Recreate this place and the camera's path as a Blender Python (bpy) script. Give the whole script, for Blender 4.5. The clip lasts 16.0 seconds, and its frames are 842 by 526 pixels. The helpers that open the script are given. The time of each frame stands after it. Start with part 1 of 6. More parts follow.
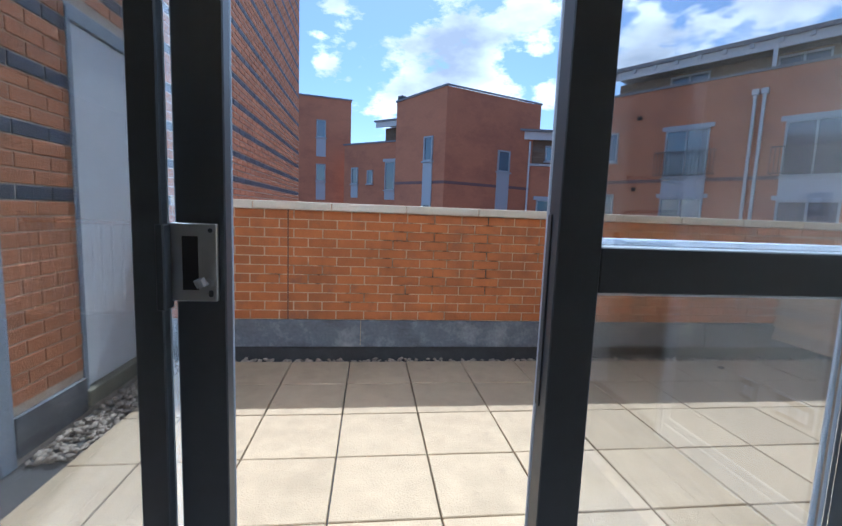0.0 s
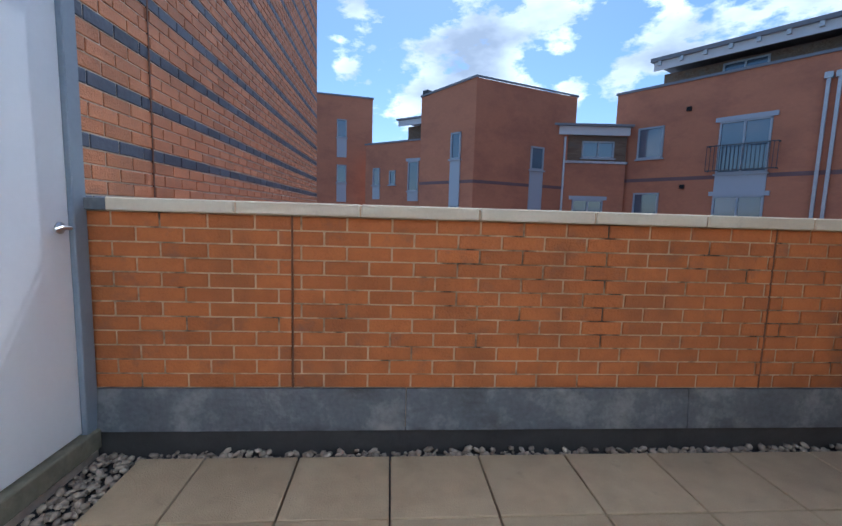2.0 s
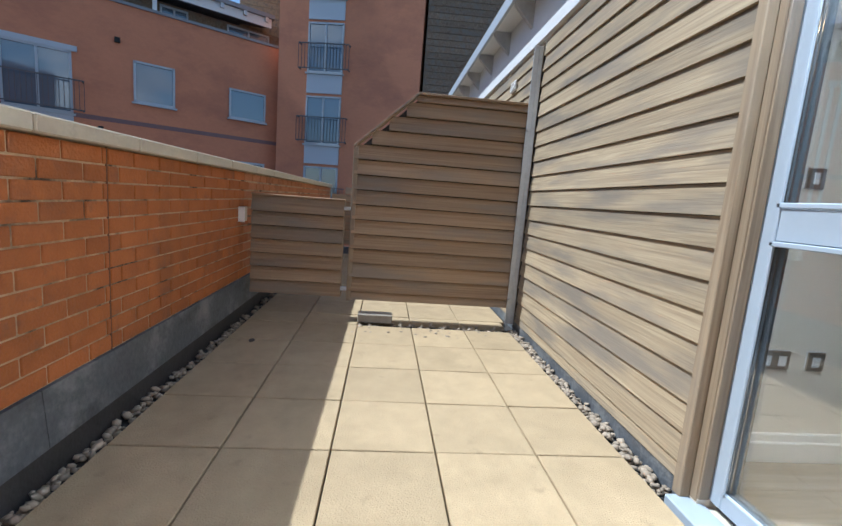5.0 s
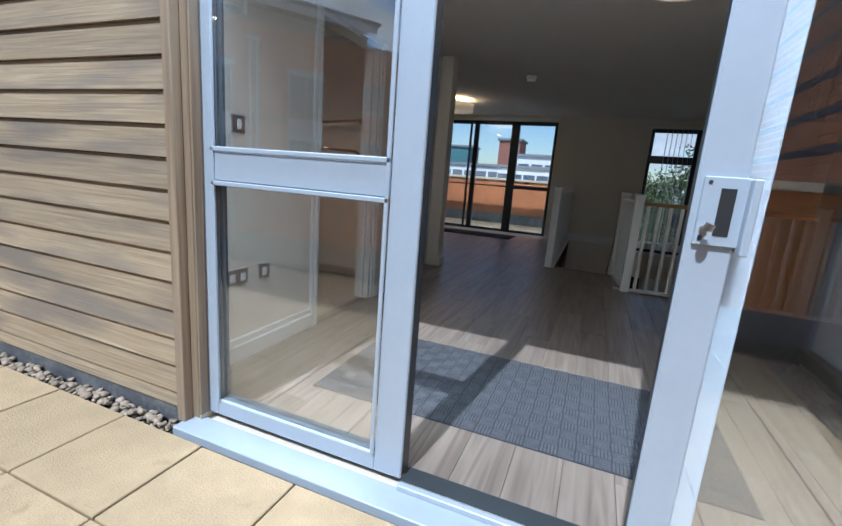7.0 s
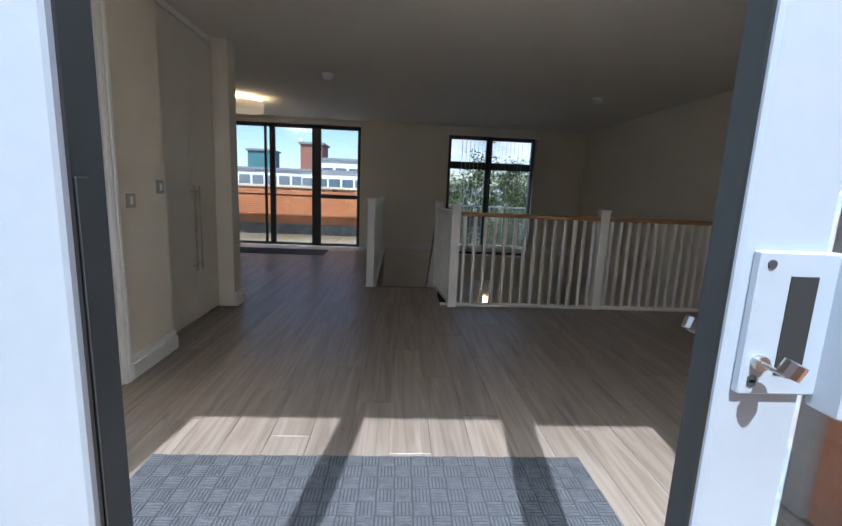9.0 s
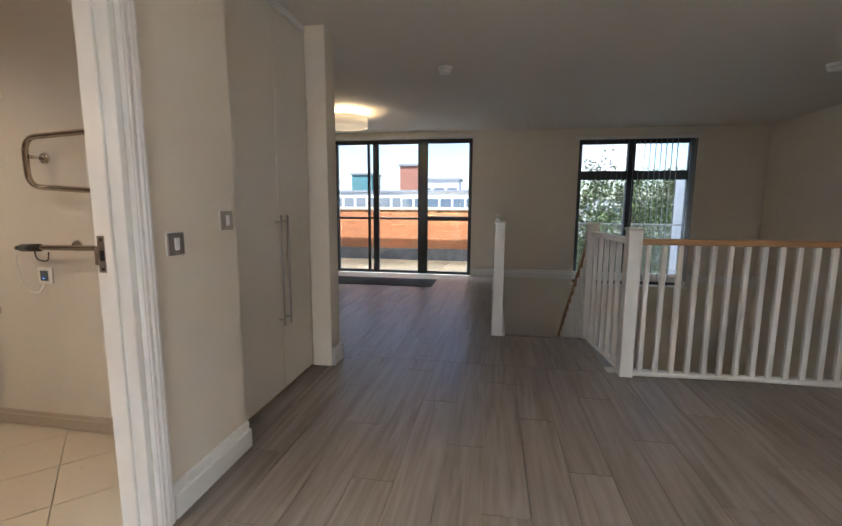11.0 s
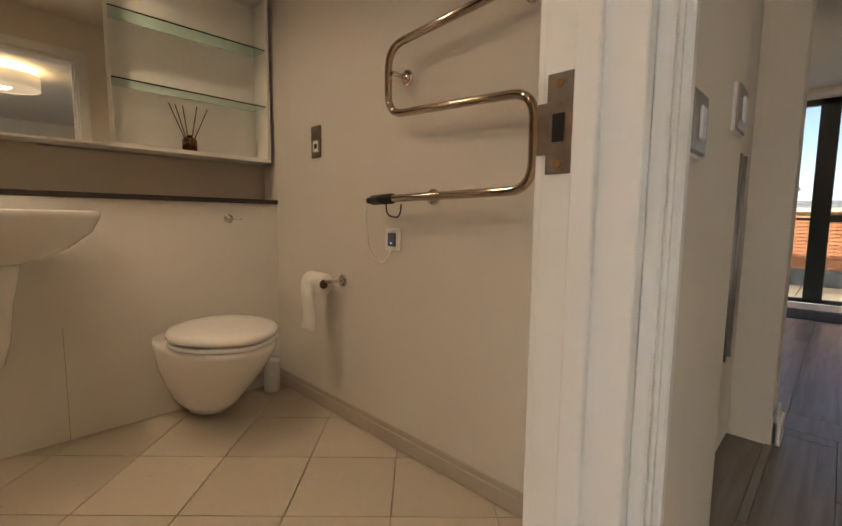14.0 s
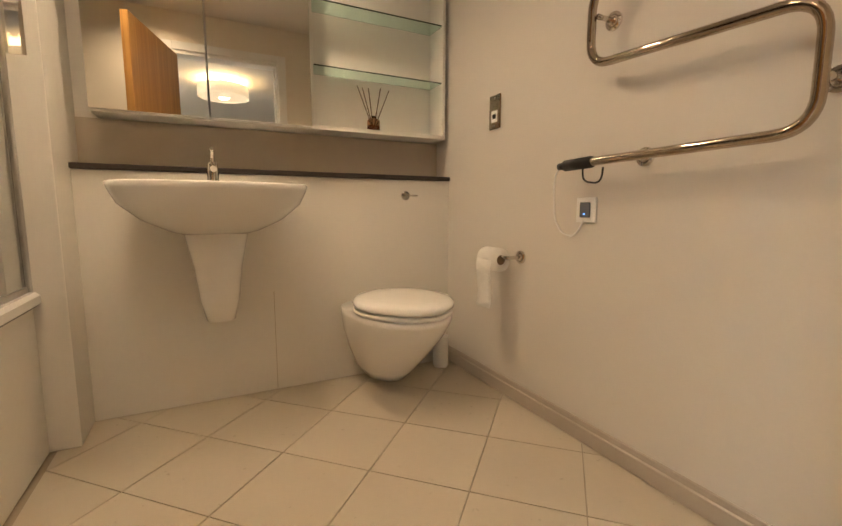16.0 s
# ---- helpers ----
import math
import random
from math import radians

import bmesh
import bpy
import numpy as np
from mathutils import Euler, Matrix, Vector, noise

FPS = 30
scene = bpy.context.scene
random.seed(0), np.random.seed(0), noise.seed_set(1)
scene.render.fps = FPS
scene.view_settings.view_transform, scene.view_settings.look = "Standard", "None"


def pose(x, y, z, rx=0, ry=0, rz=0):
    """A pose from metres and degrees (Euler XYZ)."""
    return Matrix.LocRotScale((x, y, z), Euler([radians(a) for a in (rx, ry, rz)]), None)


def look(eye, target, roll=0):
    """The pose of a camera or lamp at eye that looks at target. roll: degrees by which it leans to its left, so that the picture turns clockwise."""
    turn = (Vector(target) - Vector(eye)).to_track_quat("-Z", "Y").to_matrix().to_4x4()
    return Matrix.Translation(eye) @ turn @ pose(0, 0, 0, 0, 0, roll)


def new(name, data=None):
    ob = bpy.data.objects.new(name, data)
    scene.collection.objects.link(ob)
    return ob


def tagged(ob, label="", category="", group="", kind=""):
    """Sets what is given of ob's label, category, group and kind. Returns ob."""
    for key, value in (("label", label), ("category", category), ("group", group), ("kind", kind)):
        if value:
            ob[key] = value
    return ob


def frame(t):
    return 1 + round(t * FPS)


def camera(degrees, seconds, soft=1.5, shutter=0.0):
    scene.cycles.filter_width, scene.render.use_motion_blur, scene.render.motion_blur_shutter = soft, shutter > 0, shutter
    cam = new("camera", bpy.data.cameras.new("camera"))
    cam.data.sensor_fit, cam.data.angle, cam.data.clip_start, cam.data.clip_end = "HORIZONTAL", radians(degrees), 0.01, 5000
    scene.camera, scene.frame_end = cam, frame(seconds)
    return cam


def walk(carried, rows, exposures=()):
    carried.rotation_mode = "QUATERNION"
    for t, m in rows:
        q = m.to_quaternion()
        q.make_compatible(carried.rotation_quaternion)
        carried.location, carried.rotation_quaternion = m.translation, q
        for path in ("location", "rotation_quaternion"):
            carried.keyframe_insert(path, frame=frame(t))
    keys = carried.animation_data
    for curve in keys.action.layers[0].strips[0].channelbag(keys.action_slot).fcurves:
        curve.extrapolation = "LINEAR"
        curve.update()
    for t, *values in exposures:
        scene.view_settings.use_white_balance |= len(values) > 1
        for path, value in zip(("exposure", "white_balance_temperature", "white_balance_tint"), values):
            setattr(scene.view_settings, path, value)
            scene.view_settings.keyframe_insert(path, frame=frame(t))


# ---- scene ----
cam = camera(89.2, 16.0)
PATH = [
    (0, (0.144, -1.132, 1.211), (0.38, 0.84, 0.98), 2.2),
    (0.5, (0.133, -0.732, 1.187), (0.39, 1.237, 0.953), 1.8),
    (1, (0.068, -0.382, 1.19), (0.347, 1.584, 0.956), 1.8),
    (1.5, (-0.007, -0.09, 1.199), (0.21, 1.885, 0.967), 1.9),
    (2, (-0.019, 0.193, 1.228), (0.124, 2.175, 1.0), 1.7),
    (2.5, (-0.017, 0.448, 1.226), (0.096, 2.432, 0.999), 1.7),
    (3, (-0.021, 0.719, 1.194), (0.585, 2.611, 0.964), 2.1),
    (3.5, (0.006, 0.915, 1.185), (1.2, 2.502, 0.95), 3.2),
    (4, (0.07, 1.073, 1.145), (1.703, 2.196, 0.878), 4.1),
    (4.5, (0.088, 1.132, 1.081), (1.996, 1.67, 0.809), 4.4),
    (5, (0.108, 1.177, 1.084), (2.078, 0.991, 0.794), 4.5),
    (5.2, (0.097, 1.187, 1.085), (2.035, 0.786, 0.795), 4.7),
    (7.3, (0.051, 1.093, 1.126), (0.559, -0.803, 0.743), 4.7),
    (7.5, (0.048, 1.062, 1.111), (0.45, -0.864, 0.75), 4.8),
    (8, (0.074, 0.901, 1.153), (0.197, -1.063, 0.794), 4.4),
    (8.2, (0.123, 0.793, 1.178), (0.106, -1.176, 0.828), 4.3),
    (10.3, (0.359, -0.462, 1.236), (0.213, -2.432, 0.924), 1.9),
    (10.5, (0.44, -0.588, 1.21), (0.387, -2.565, 0.913), 1.1),
    (11, (0.583, -0.824, 1.238), (0.916, -2.777, 0.968), 0.3),
    (11.5, (0.794, -1.007, 1.264), (1.574, -2.833, 1.023), -0.0),
    (12, (1.002, -1.204, 1.281), (2.132, -2.841, 1.073), -0.4),
    (12.5, (1.252, -1.332, 1.233), (2.595, -2.801, 1.041), -0.1),
    (13, (1.456, -1.446, 1.159), (2.861, -2.856, 0.967), -0.0),
    (13.5, (1.533, -1.499, 1.069), (2.941, -2.907, 0.878), 0.1),
    (14, (1.612, -1.534, 0.945), (3.009, -2.951, 0.744), 0.6),
    (14.5, (1.682, -1.559, 0.877), (3.111, -2.938, 0.644), 0.6),
    (15, (1.731, -1.529, 0.843), (3.249, -2.809, 0.598), 0.2),
    (15.5, (1.755, -1.491, 0.852), (3.408, -2.589, 0.605), 0.1),
    (16, (1.779, -1.459, 0.869), (3.554, -2.349, 0.621), 0.0),
]
walk(cam, [(t, look(e, g, r)) for t, e, g, r in PATH], exposures=[(0, 0.58, 5000, 8), (1.5, 0.40, 5050, 7), (3, 0.56, 5150, 5), (4.2, 0.64, 5300, 4), (5.2, 0.5, 5450, 4), (7.3, 0.26, 5250, 6), (8.2, 0.32, 5300, 6), (10.3, 1.72, 5850, 9), (12, 1.45, 5950, 9), (13, 1.38, 6400, 10), (14, 1.27, 6800, 10), (14.5, 1.38, 6850, 10), (16, 1.86, 7000, 9)])

# ---- sky, sun ----
SUN_EL, SUN_AZ = math.atan(1.42), math.atan2(0.13, 1.0)      # azimuth from +y towards +x
world = bpy.data.worlds.new("sky")
scene.world = world
world.use_nodes = True
wn, wl = world.node_tree.nodes, world.node_tree.links
bg = wn["Background"]
bg.inputs[1].default_value = 0.135
sky = wn.new("ShaderNodeTexSky")
sky.sky_type, sky.sun_disc = "NISHITA", False
sky.sun_elevation, sky.sun_rotation = SUN_EL, SUN_AZ
sky.air_density, sky.dust_density, sky.ozone_density = 1.0, 0.6, 1.6
tc = wn.new("ShaderNodeTexCoord")
wmap = wn.new("ShaderNodeMapping")
wmap.inputs["Scale"].default_value = (1.0, 1.0, 2.0)
wmap.inputs["Location"].default_value = (0.35, 0.1, 0.0)
cloud = wn.new("ShaderNodeTexNoise")
cloud.inputs["Scale"].default_value, cloud.inputs["Detail"].default_value, cloud.inputs["Roughness"].default_value = 3.3, 10, 0.60
ramp = wn.new("ShaderNodeValToRGB")
ramp.color_ramp.elements[0].position, ramp.color_ramp.elements[1].position = 0.485, 0.560
shade = wn.new("ShaderNodeTexNoise")
shade.inputs["Scale"].default_value, shade.inputs["Detail"].default_value = 5.0, 6
cramp = wn.new("ShaderNodeValToRGB")
cramp.color_ramp.elements[0].position, cramp.color_ramp.elements[1].position = 0.32, 0.62
cramp.color_ramp.elements[0].color, cramp.color_ramp.elements[1].color = (2.9, 3.15, 3.6, 1), (7.2, 7.3, 7.4, 1)
mix = wn.new("ShaderNodeMix")
mix.data_type = "RGBA"
wl.new(tc.outputs["Generated"], wmap.inputs["Vector"])
wl.new(wmap.outputs[0], cloud.inputs["Vector"])
wl.new(wmap.outputs[0], shade.inputs["Vector"])
# cumulus heaps: soft bumps around a few directions, torn by the noise, over a thin scatter of the same noise


def sky_math(op, x, y):
    q = wn.new("ShaderNodeMath")
    q.operation = op
    for k, v in enumerate((x, y)):
        if isinstance(v, (int, float)):
            q.inputs[k].default_value = v
        else:
            wl.new(v, q.inputs[k])
    return q.outputs[0]


HEAPS = [((0.208, 0.905, 0.372), 0.21), ((0.095, 0.95, 0.297), 0.13), ((0.241, 0.927, 0.286), 0.13), ((0.271, 0.87, 0.411), 0.17), ((-0.11, 0.943, 0.313), 0.09), ((0.512, 0.796, 0.321), 0.12),
         ((0.593, 0.735, 0.328), 0.13), ((0.454, 0.847, 0.277), 0.06), ((0.66, 0.67, 0.36), 0.12), ((0.04, 0.97, 0.239), 0.08), ((0.352, 0.897, 0.266), 0.05), ((-0.075, 0.911, 0.406), 0.07)]
heap = 0.0
for place, size in HEAPS:
    gap = wn.new("ShaderNodeVectorMath")
    gap.operation = "DISTANCE"
    gap.inputs[1].default_value = Vector(place).normalized()
    wl.new(tc.outputs["Generated"], gap.inputs[0])
    bump = sky_math("SUBTRACT", 1.0, sky_math("DIVIDE", gap.outputs["Value"], size))
    heap = sky_math("MAXIMUM", bump, heap)
torn = wn.new("ShaderNodeTexNoise")
torn.inputs["Scale"].default_value, torn.inputs["Detail"].default_value, torn.inputs["Roughness"].default_value = 9.0, 9, 0.62
wl.new(wmap.outputs[0], torn.inputs["Vector"])
heaped = sky_math("ADD", sky_math("MULTIPLY", heap, 0.22), sky_math("MULTIPLY", torn.outputs["Fac"], 0.76))
scatter = sky_math("SUBTRACT", cloud.outputs["Fac"], 0.075)
wl.new(sky_math("MAXIMUM", heaped, scatter), ramp.inputs[0])
wl.new(shade.outputs["Fac"], cramp.inputs[0])
wl.new(ramp.outputs[0], mix.inputs[0])
deep = wn.new("ShaderNodeHueSaturation")
deep.inputs["Saturation"].default_value, deep.inputs["Value"].default_value = 1.05, 0.74
wl.new(sky.outputs[0], deep.inputs["Color"])
wl.new(deep.outputs[0], mix.inputs[6])
wl.new(cramp.outputs[0], mix.inputs[7])
wl.new(mix.outputs[2], bg.inputs[0])

sun = new("sun", bpy.data.lights.new("sun", "SUN"))
sun.data.energy, sun.data.angle, sun.data.color = 4.0, radians(0.55), (1.0, 0.965, 0.92)
sdir = Vector((math.sin(SUN_AZ) * math.cos(SUN_EL), math.cos(SUN_AZ) * math.cos(SUN_EL), math.sin(SUN_EL)))
sun.matrix_world = look(sdir * 40, (0, 0, 0))


def lamp(name, kind, place, power, colour, size, target=None):
    ob = new(name, bpy.data.lights.new(name, kind))
    ob.data.energy, ob.data.color = power, colour
    if kind == "AREA":
        ob.data.size = size
    else:
        ob.data.shadow_soft_size = size
    ob.matrix_world = look(place, target) if target else Matrix.Translation(place)
    return ob


WARM = (1.0, 0.72, 0.42)
CEIL = 2.45
FLOOR = 0.03
lamp("lamp_bulb", "POINT", (2.555, -6.4, 2.325), 9.0, WARM, 0.10)
lamp("lamp_bulb", "POINT", (-0.25, -1.74, 2.325), 7.0, WARM, 0.10)
# unseen area lamps added above the glazed openings, standing in for sky light
for px, py, pz, w, ty, e in ((2.2, -8.42, 2.52, 2.3, -6.4, 108), (-1.57, -8.42, 2.46, 1.6, -6.4, 74), (0.2, 0.06, 2.62, 2.5, -1.6, 36)):
    al = lamp("sky_fill", "AREA", (px, py, pz), e, (0.86, 0.93, 1.0), w, (px, ty, 0.4))
    al.data.shape, al.data.size_y = "RECTANGLE", 0.10
SPOTS = [(3.44, -1.66), (2.85, -1.12), (2.25, -1.2)]
for sx, sy in SPOTS:
    sp = lamp("downlight_bulb", "SPOT", (sx, sy, 2.33), 13 if sx > 3 else 7.5, (1.0, 0.76, 0.53), 0.055, (sx, sy, 0))
    sp.data.spot_size, sp.data.spot_blend = radians(150), 0.7


# ---- materials ----
def mat(name, base, rough=0.6, metal=0.0, vary=0.12, scale=6.0, stretch=(1, 1, 1), bump=0.0, fine=40.0, rnd=0.0, stain=None, spec=0.5, coat=0.0, island=False, soot=None, gloss_noise=0.12):
    """Principled with two scales of noise, optional per-piece variation and stains."""
    m = bpy.data.materials.new(name)
    m.use_nodes = True
    n, l = m.node_tree.nodes, m.node_tree.links
    p = n["Principled BSDF"]
    p.inputs["Roughness"].default_value, p.inputs["Metallic"].default_value = rough, metal
    p.inputs["Specular IOR Level"].default_value = spec
    p.inputs["Coat Weight"].default_value = coat
    mp = n.new("ShaderNodeMapping")
    mp.inputs["Scale"].default_value = stretch
    geo = n.new("ShaderNodeNewGeometry")
    l.new(geo.outputs["Position"], mp.inputs["Vector"])
    a, b = n.new("ShaderNodeTexNoise"), n.new("ShaderNodeTexNoise")
    a.inputs["Scale"].default_value, a.inputs["Detail"].default_value = scale, 4
    b.inputs["Scale"].default_value, b.inputs["Detail"].default_value = fine, 3
    vec = mp.outputs[0]
    info = None
    if rnd or island:
        info = n.new("ShaderNodeObjectInfo")
        src = geo.outputs["Random Per Island"] if island else info.outputs["Random"]
        off = n.new("ShaderNodeVectorMath")
        off.operation = "SCALE"
        cmb = n.new("ShaderNodeCombineXYZ")
        for k in range(3):
            l.new(src, cmb.inputs[k])
        l.new(cmb.outputs[0], off.inputs[0])
        off.inputs["Scale"].default_value = 37.0
        add = n.new("ShaderNodeVectorMath")
        l.new(mp.outputs[0], add.inputs[0])
        l.new(off.outputs[0], add.inputs[1])
        vec = add.outputs[0]
    for t in (a, b):
        l.new(vec, t.inputs["Vector"])
    # brightness factor
    def math_node(op, x, y):
        q = n.new("ShaderNodeMath")
        q.operation = op
        for k, v in enumerate((x, y)):
            if isinstance(v, (int, float)):
                q.inputs[k].default_value = v
            else:
                l.new(v, q.inputs[k])
        return q.outputs[0]
    f = math_node("ADD", math_node("MULTIPLY", math_node("SUBTRACT", a.outputs["Fac"], 0.5), 2.4 * vary), math_node("MULTIPLY", math_node("SUBTRACT", b.outputs["Fac"], 0.5), 1.6 * vary))
    if info:
        f = math_node("ADD", f, math_node("MULTIPLY", math_node("SUBTRACT", src, 0.5), 2 * rnd))
    f = math_node("ADD", f, 1.0)
    sc = n.new("ShaderNodeVectorMath")
    sc.operation = "SCALE"
    sc.inputs[0].default_value = base
    l.new(f, sc.inputs["Scale"])
    colour = sc.outputs[0]
    if stain:
        scol, sscale, lo, hi = stain
        s = n.new("ShaderNodeTexNoise")
        s.inputs["Scale"].default_value, s.inputs["Detail"].default_value, s.inputs["Roughness"].default_value = sscale, 7, 0.65
        l.new(vec, s.inputs["Vector"])
        r = n.new("ShaderNodeMapRange")
        r.inputs["From Min"].default_value, r.inputs["From Max"].default_value = lo, hi
        l.new(s.outputs["Fac"], r.inputs["Value"])
        mx = n.new("ShaderNodeMix")
        mx.data_type = "RGBA"
        l.new(r.outputs[0], mx.inputs[0])
        l.new(colour, mx.inputs[6])
        mx.inputs[7].default_value = (*scol, 1)
        colour = mx.outputs[2]
    if soot:
        scol, sstretch, lo, hi, amount = soot
        sm = n.new("ShaderNodeMapping")
        sm.inputs["Scale"].default_value = sstretch
        l.new(geo.outputs["Position"], sm.inputs["Vector"])
        s = n.new("ShaderNodeTexNoise")
        s.inputs["Scale"].default_value, s.inputs["Detail"].default_value, s.inputs["Roughness"].default_value = 1.0, 8, 0.6
        l.new(sm.outputs[0], s.inputs["Vector"])
        r = n.new("ShaderNodeMapRange")
        r.inputs["From Min"].default_value, r.inputs["From Max"].default_value, r.inputs["To Max"].default_value = lo, hi, amount
        l.new(s.outputs["Fac"], r.inputs["Value"])
        mx = n.new("ShaderNodeMix")
        mx.data_type = "RGBA"
        l.new(r.outputs[0], mx.inputs[0])
        l.new(colour, mx.inputs[6])
        mx.inputs[7].default_value = (*scol, 1)
        colour = mx.outputs[2]
    l.new(colour, p.inputs["Base Color"])
    rr = math_node("ADD", math_node("MULTIPLY", math_node("SUBTRACT", b.outputs["Fac"], 0.5), gloss_noise * (rough > 0.12)), rough)
    l.new(rr, p.inputs["Roughness"])
    if bump:
        bu = n.new("ShaderNodeBump")
        bu.inputs["Strength"].default_value, bu.inputs["Distance"].default_value = bump, 0.01
        l.new(math_node("ADD", a.outputs["Fac"], b.outputs["Fac"]), bu.inputs["Height"])
        l.new(bu.outputs[0], p.inputs["Normal"])
    return m


def wood(name, dark, light, axis, rough=0.5, rings=14.0, rnd=0.25, grey=None, bump=0.2, along=0.07, patch=2.2):
    """Grained timber; axis 0, 1 or 2 is the way the grain runs."""
    m = bpy.data.materials.new(name)
    m.use_nodes = True
    n, l = m.node_tree.nodes, m.node_tree.links
    p = n["Principled BSDF"]
    p.inputs["Roughness"].default_value = rough
    geo, info = n.new("ShaderNodeNewGeometry"), n.new("ShaderNodeObjectInfo")
    cmb = n.new("ShaderNodeCombineXYZ")
    for k in range(3):
        l.new(info.outputs["Random"], cmb.inputs[k])
    off = n.new("ShaderNodeVectorMath")
    off.operation = "MULTIPLY_ADD"
    off.inputs[1].default_value = (23, 31, 41)
    l.new(cmb.outputs[0], off.inputs[0])
    l.new(geo.outputs["Position"], off.inputs[2])
    mp = n.new("ShaderNodeMapping")
    st = [rings * 2.2] * 3
    st[axis] = rings * along
    mp.inputs["Scale"].default_value = st
    l.new(off.outputs[0], mp.inputs["Vector"])
    a, b = n.new("ShaderNodeTexNoise"), n.new("ShaderNodeTexNoise")
    a.inputs["Scale"].default_value, a.inputs["Detail"].default_value, a.inputs["Distortion"].default_value = 1.0, 6, 1.2
    b.inputs["Scale"].default_value, b.inputs["Detail"].default_value = 5.0, 3
    for t in (a, b):
        l.new(mp.outputs[0], t.inputs["Vector"])
    r = n.new("ShaderNodeValToRGB")
    r.color_ramp.elements[0].position, r.color_ramp.elements[1].position = 0.3, 0.7
    r.color_ramp.elements[0].color, r.color_ramp.elements[1].color = (*dark, 1), (*light, 1)
    l.new(a.outputs["Fac"], r.inputs[0])
    colour = r.outputs[0]
    if grey:
        g = n.new("ShaderNodeTexNoise")
        g.inputs["Scale"].default_value, g.inputs["Detail"].default_value = patch, 9
        gm = n.new("ShaderNodeMapping")
        gs = [1.9] * 3
        gs[axis] = 0.32
        gm.inputs["Scale"].default_value = gs
        l.new(off.outputs[0], gm.inputs["Vector"])
        l.new(gm.outputs[0], g.inputs["Vector"])
        gr = n.new("ShaderNodeMapRange")
        gr.inputs["From Min"].default_value, gr.inputs["From Max"].default_value = 0.48, 0.66
        l.new(g.outputs["Fac"], gr.inputs["Value"])
        gx = n.new("ShaderNodeMix")
        gx.data_type = "RGBA"
        l.new(gr.outputs[0], gx.inputs[0])
        l.new(colour, gx.inputs[6])
        gx.inputs[7].default_value = (*grey, 1)
        colour = gx.outputs[2]
    h = n.new("ShaderNodeHueSaturation")
    mr = n.new("ShaderNodeMapRange")
    mr.inputs["To Min"].default_value, mr.inputs["To Max"].default_value = 1 - rnd, 1 + rnd
    l.new(info.outputs["Random"], mr.inputs["Value"])
    l.new(mr.outputs[0], h.inputs["Value"])
    l.new(colour, h.inputs["Color"])
    l.new(h.outputs[0], p.inputs["Base Color"])
    bu = n.new("ShaderNodeBump")
    bu.inputs["Strength"].default_value, bu.inputs["Distance"].default_value = bump, 0.004
    l.new(a.outputs["Fac"], bu.inputs["Height"])
    l.new(bu.outputs[0], p.inputs["Normal"])
    return m


def glassy(name, tint=(0.93, 0.97, 0.96), rough=0.0):
    m = bpy.data.materials.new(name)
    m.use_nodes = True
    p = m.node_tree.nodes["Principled BSDF"]
    p.inputs["Base Color"].default_value = (*tint, 1)
    p.inputs["Roughness"].default_value, p.inputs["IOR"].default_value, p.inputs["Transmission Weight"].default_value = rough, 1.45, 1.0
    return m


def plain(name, base, rough=0.3, metal=0.0, emit=0.0):
    m = bpy.data.materials.new(name)
    m.use_nodes = True
    p = m.node_tree.nodes["Principled BSDF"]
    p.inputs["Base Color"].default_value = (*base, 1)
    p.inputs["Roughness"].default_value, p.inputs["Metallic"].default_value = rough, metal
    if emit:
        p.inputs["Emission Color"].default_value, p.inputs["Emission Strength"].default_value = (*base, 1), emit
    return m


BRICK = mat("orange brick", (0.42, 0.133, 0.033), 0.85, vary=0.18, scale=11, bump=0.6, fine=90, rnd=0.13, stain=((0.22, 0.10, 0.055), 6.0, 0.56, 0.78), soot=((0.10, 0.055, 0.03), (2.6, 1.0, 1.15), 0.50, 0.85, 0.7))
# lightened for the clean tower wall, with its grazing sun put into the colour
BRICK_J = mat("orange brick field", (0.47, 0.185, 0.078), 0.85, vary=0.18, scale=11, bump=0.6, fine=90, rnd=0.14, island=True)
BRICK_T = mat("clean sunlit orange brick", (0.47, 0.185, 0.078), 0.85, vary=0.18, scale=11, bump=0.6, fine=90, rnd=0.16, stain=((0.30, 0.14, 0.08), 6.0, 0.56, 0.78))
BLUE = mat("blue brick", (0.075, 0.085, 0.115), 0.6, vary=0.2, scale=12, bump=0.3, rnd=0.25)
BLUE_J = mat("blue brick field", (0.075, 0.085, 0.115), 0.6, vary=0.2, scale=12, bump=0.3, rnd=0.25, island=True)
MORTAR = mat("mortar", (0.52, 0.36, 0.22), 0.95, vary=0.3, scale=9, bump=0.4, stain=((0.30, 0.15, 0.07), 4.0, 0.54, 0.70), soot=((0.05, 0.032, 0.022), (5.0, 1.0, 3.4), 0.53, 0.66, 0.95))
# paler than MORTAR: grazing sun on the tower's joints is in the colour
SUNLITMORTAR = mat("pale mortar", (0.66, 0.55, 0.43), 0.95, vary=0.2, scale=6, bump=0.4, stain=((0.36, 0.24, 0.15), 2.5, 0.56, 0.75))
FARBRICK = mat("far brick", (0.53, 0.226, 0.126), 0.9, vary=0.10, scale=0.9, stretch=(1, 1, 1.6), fine=7, bump=0.0, stain=((0.36, 0.15, 0.095), 0.5, 0.48, 0.75))
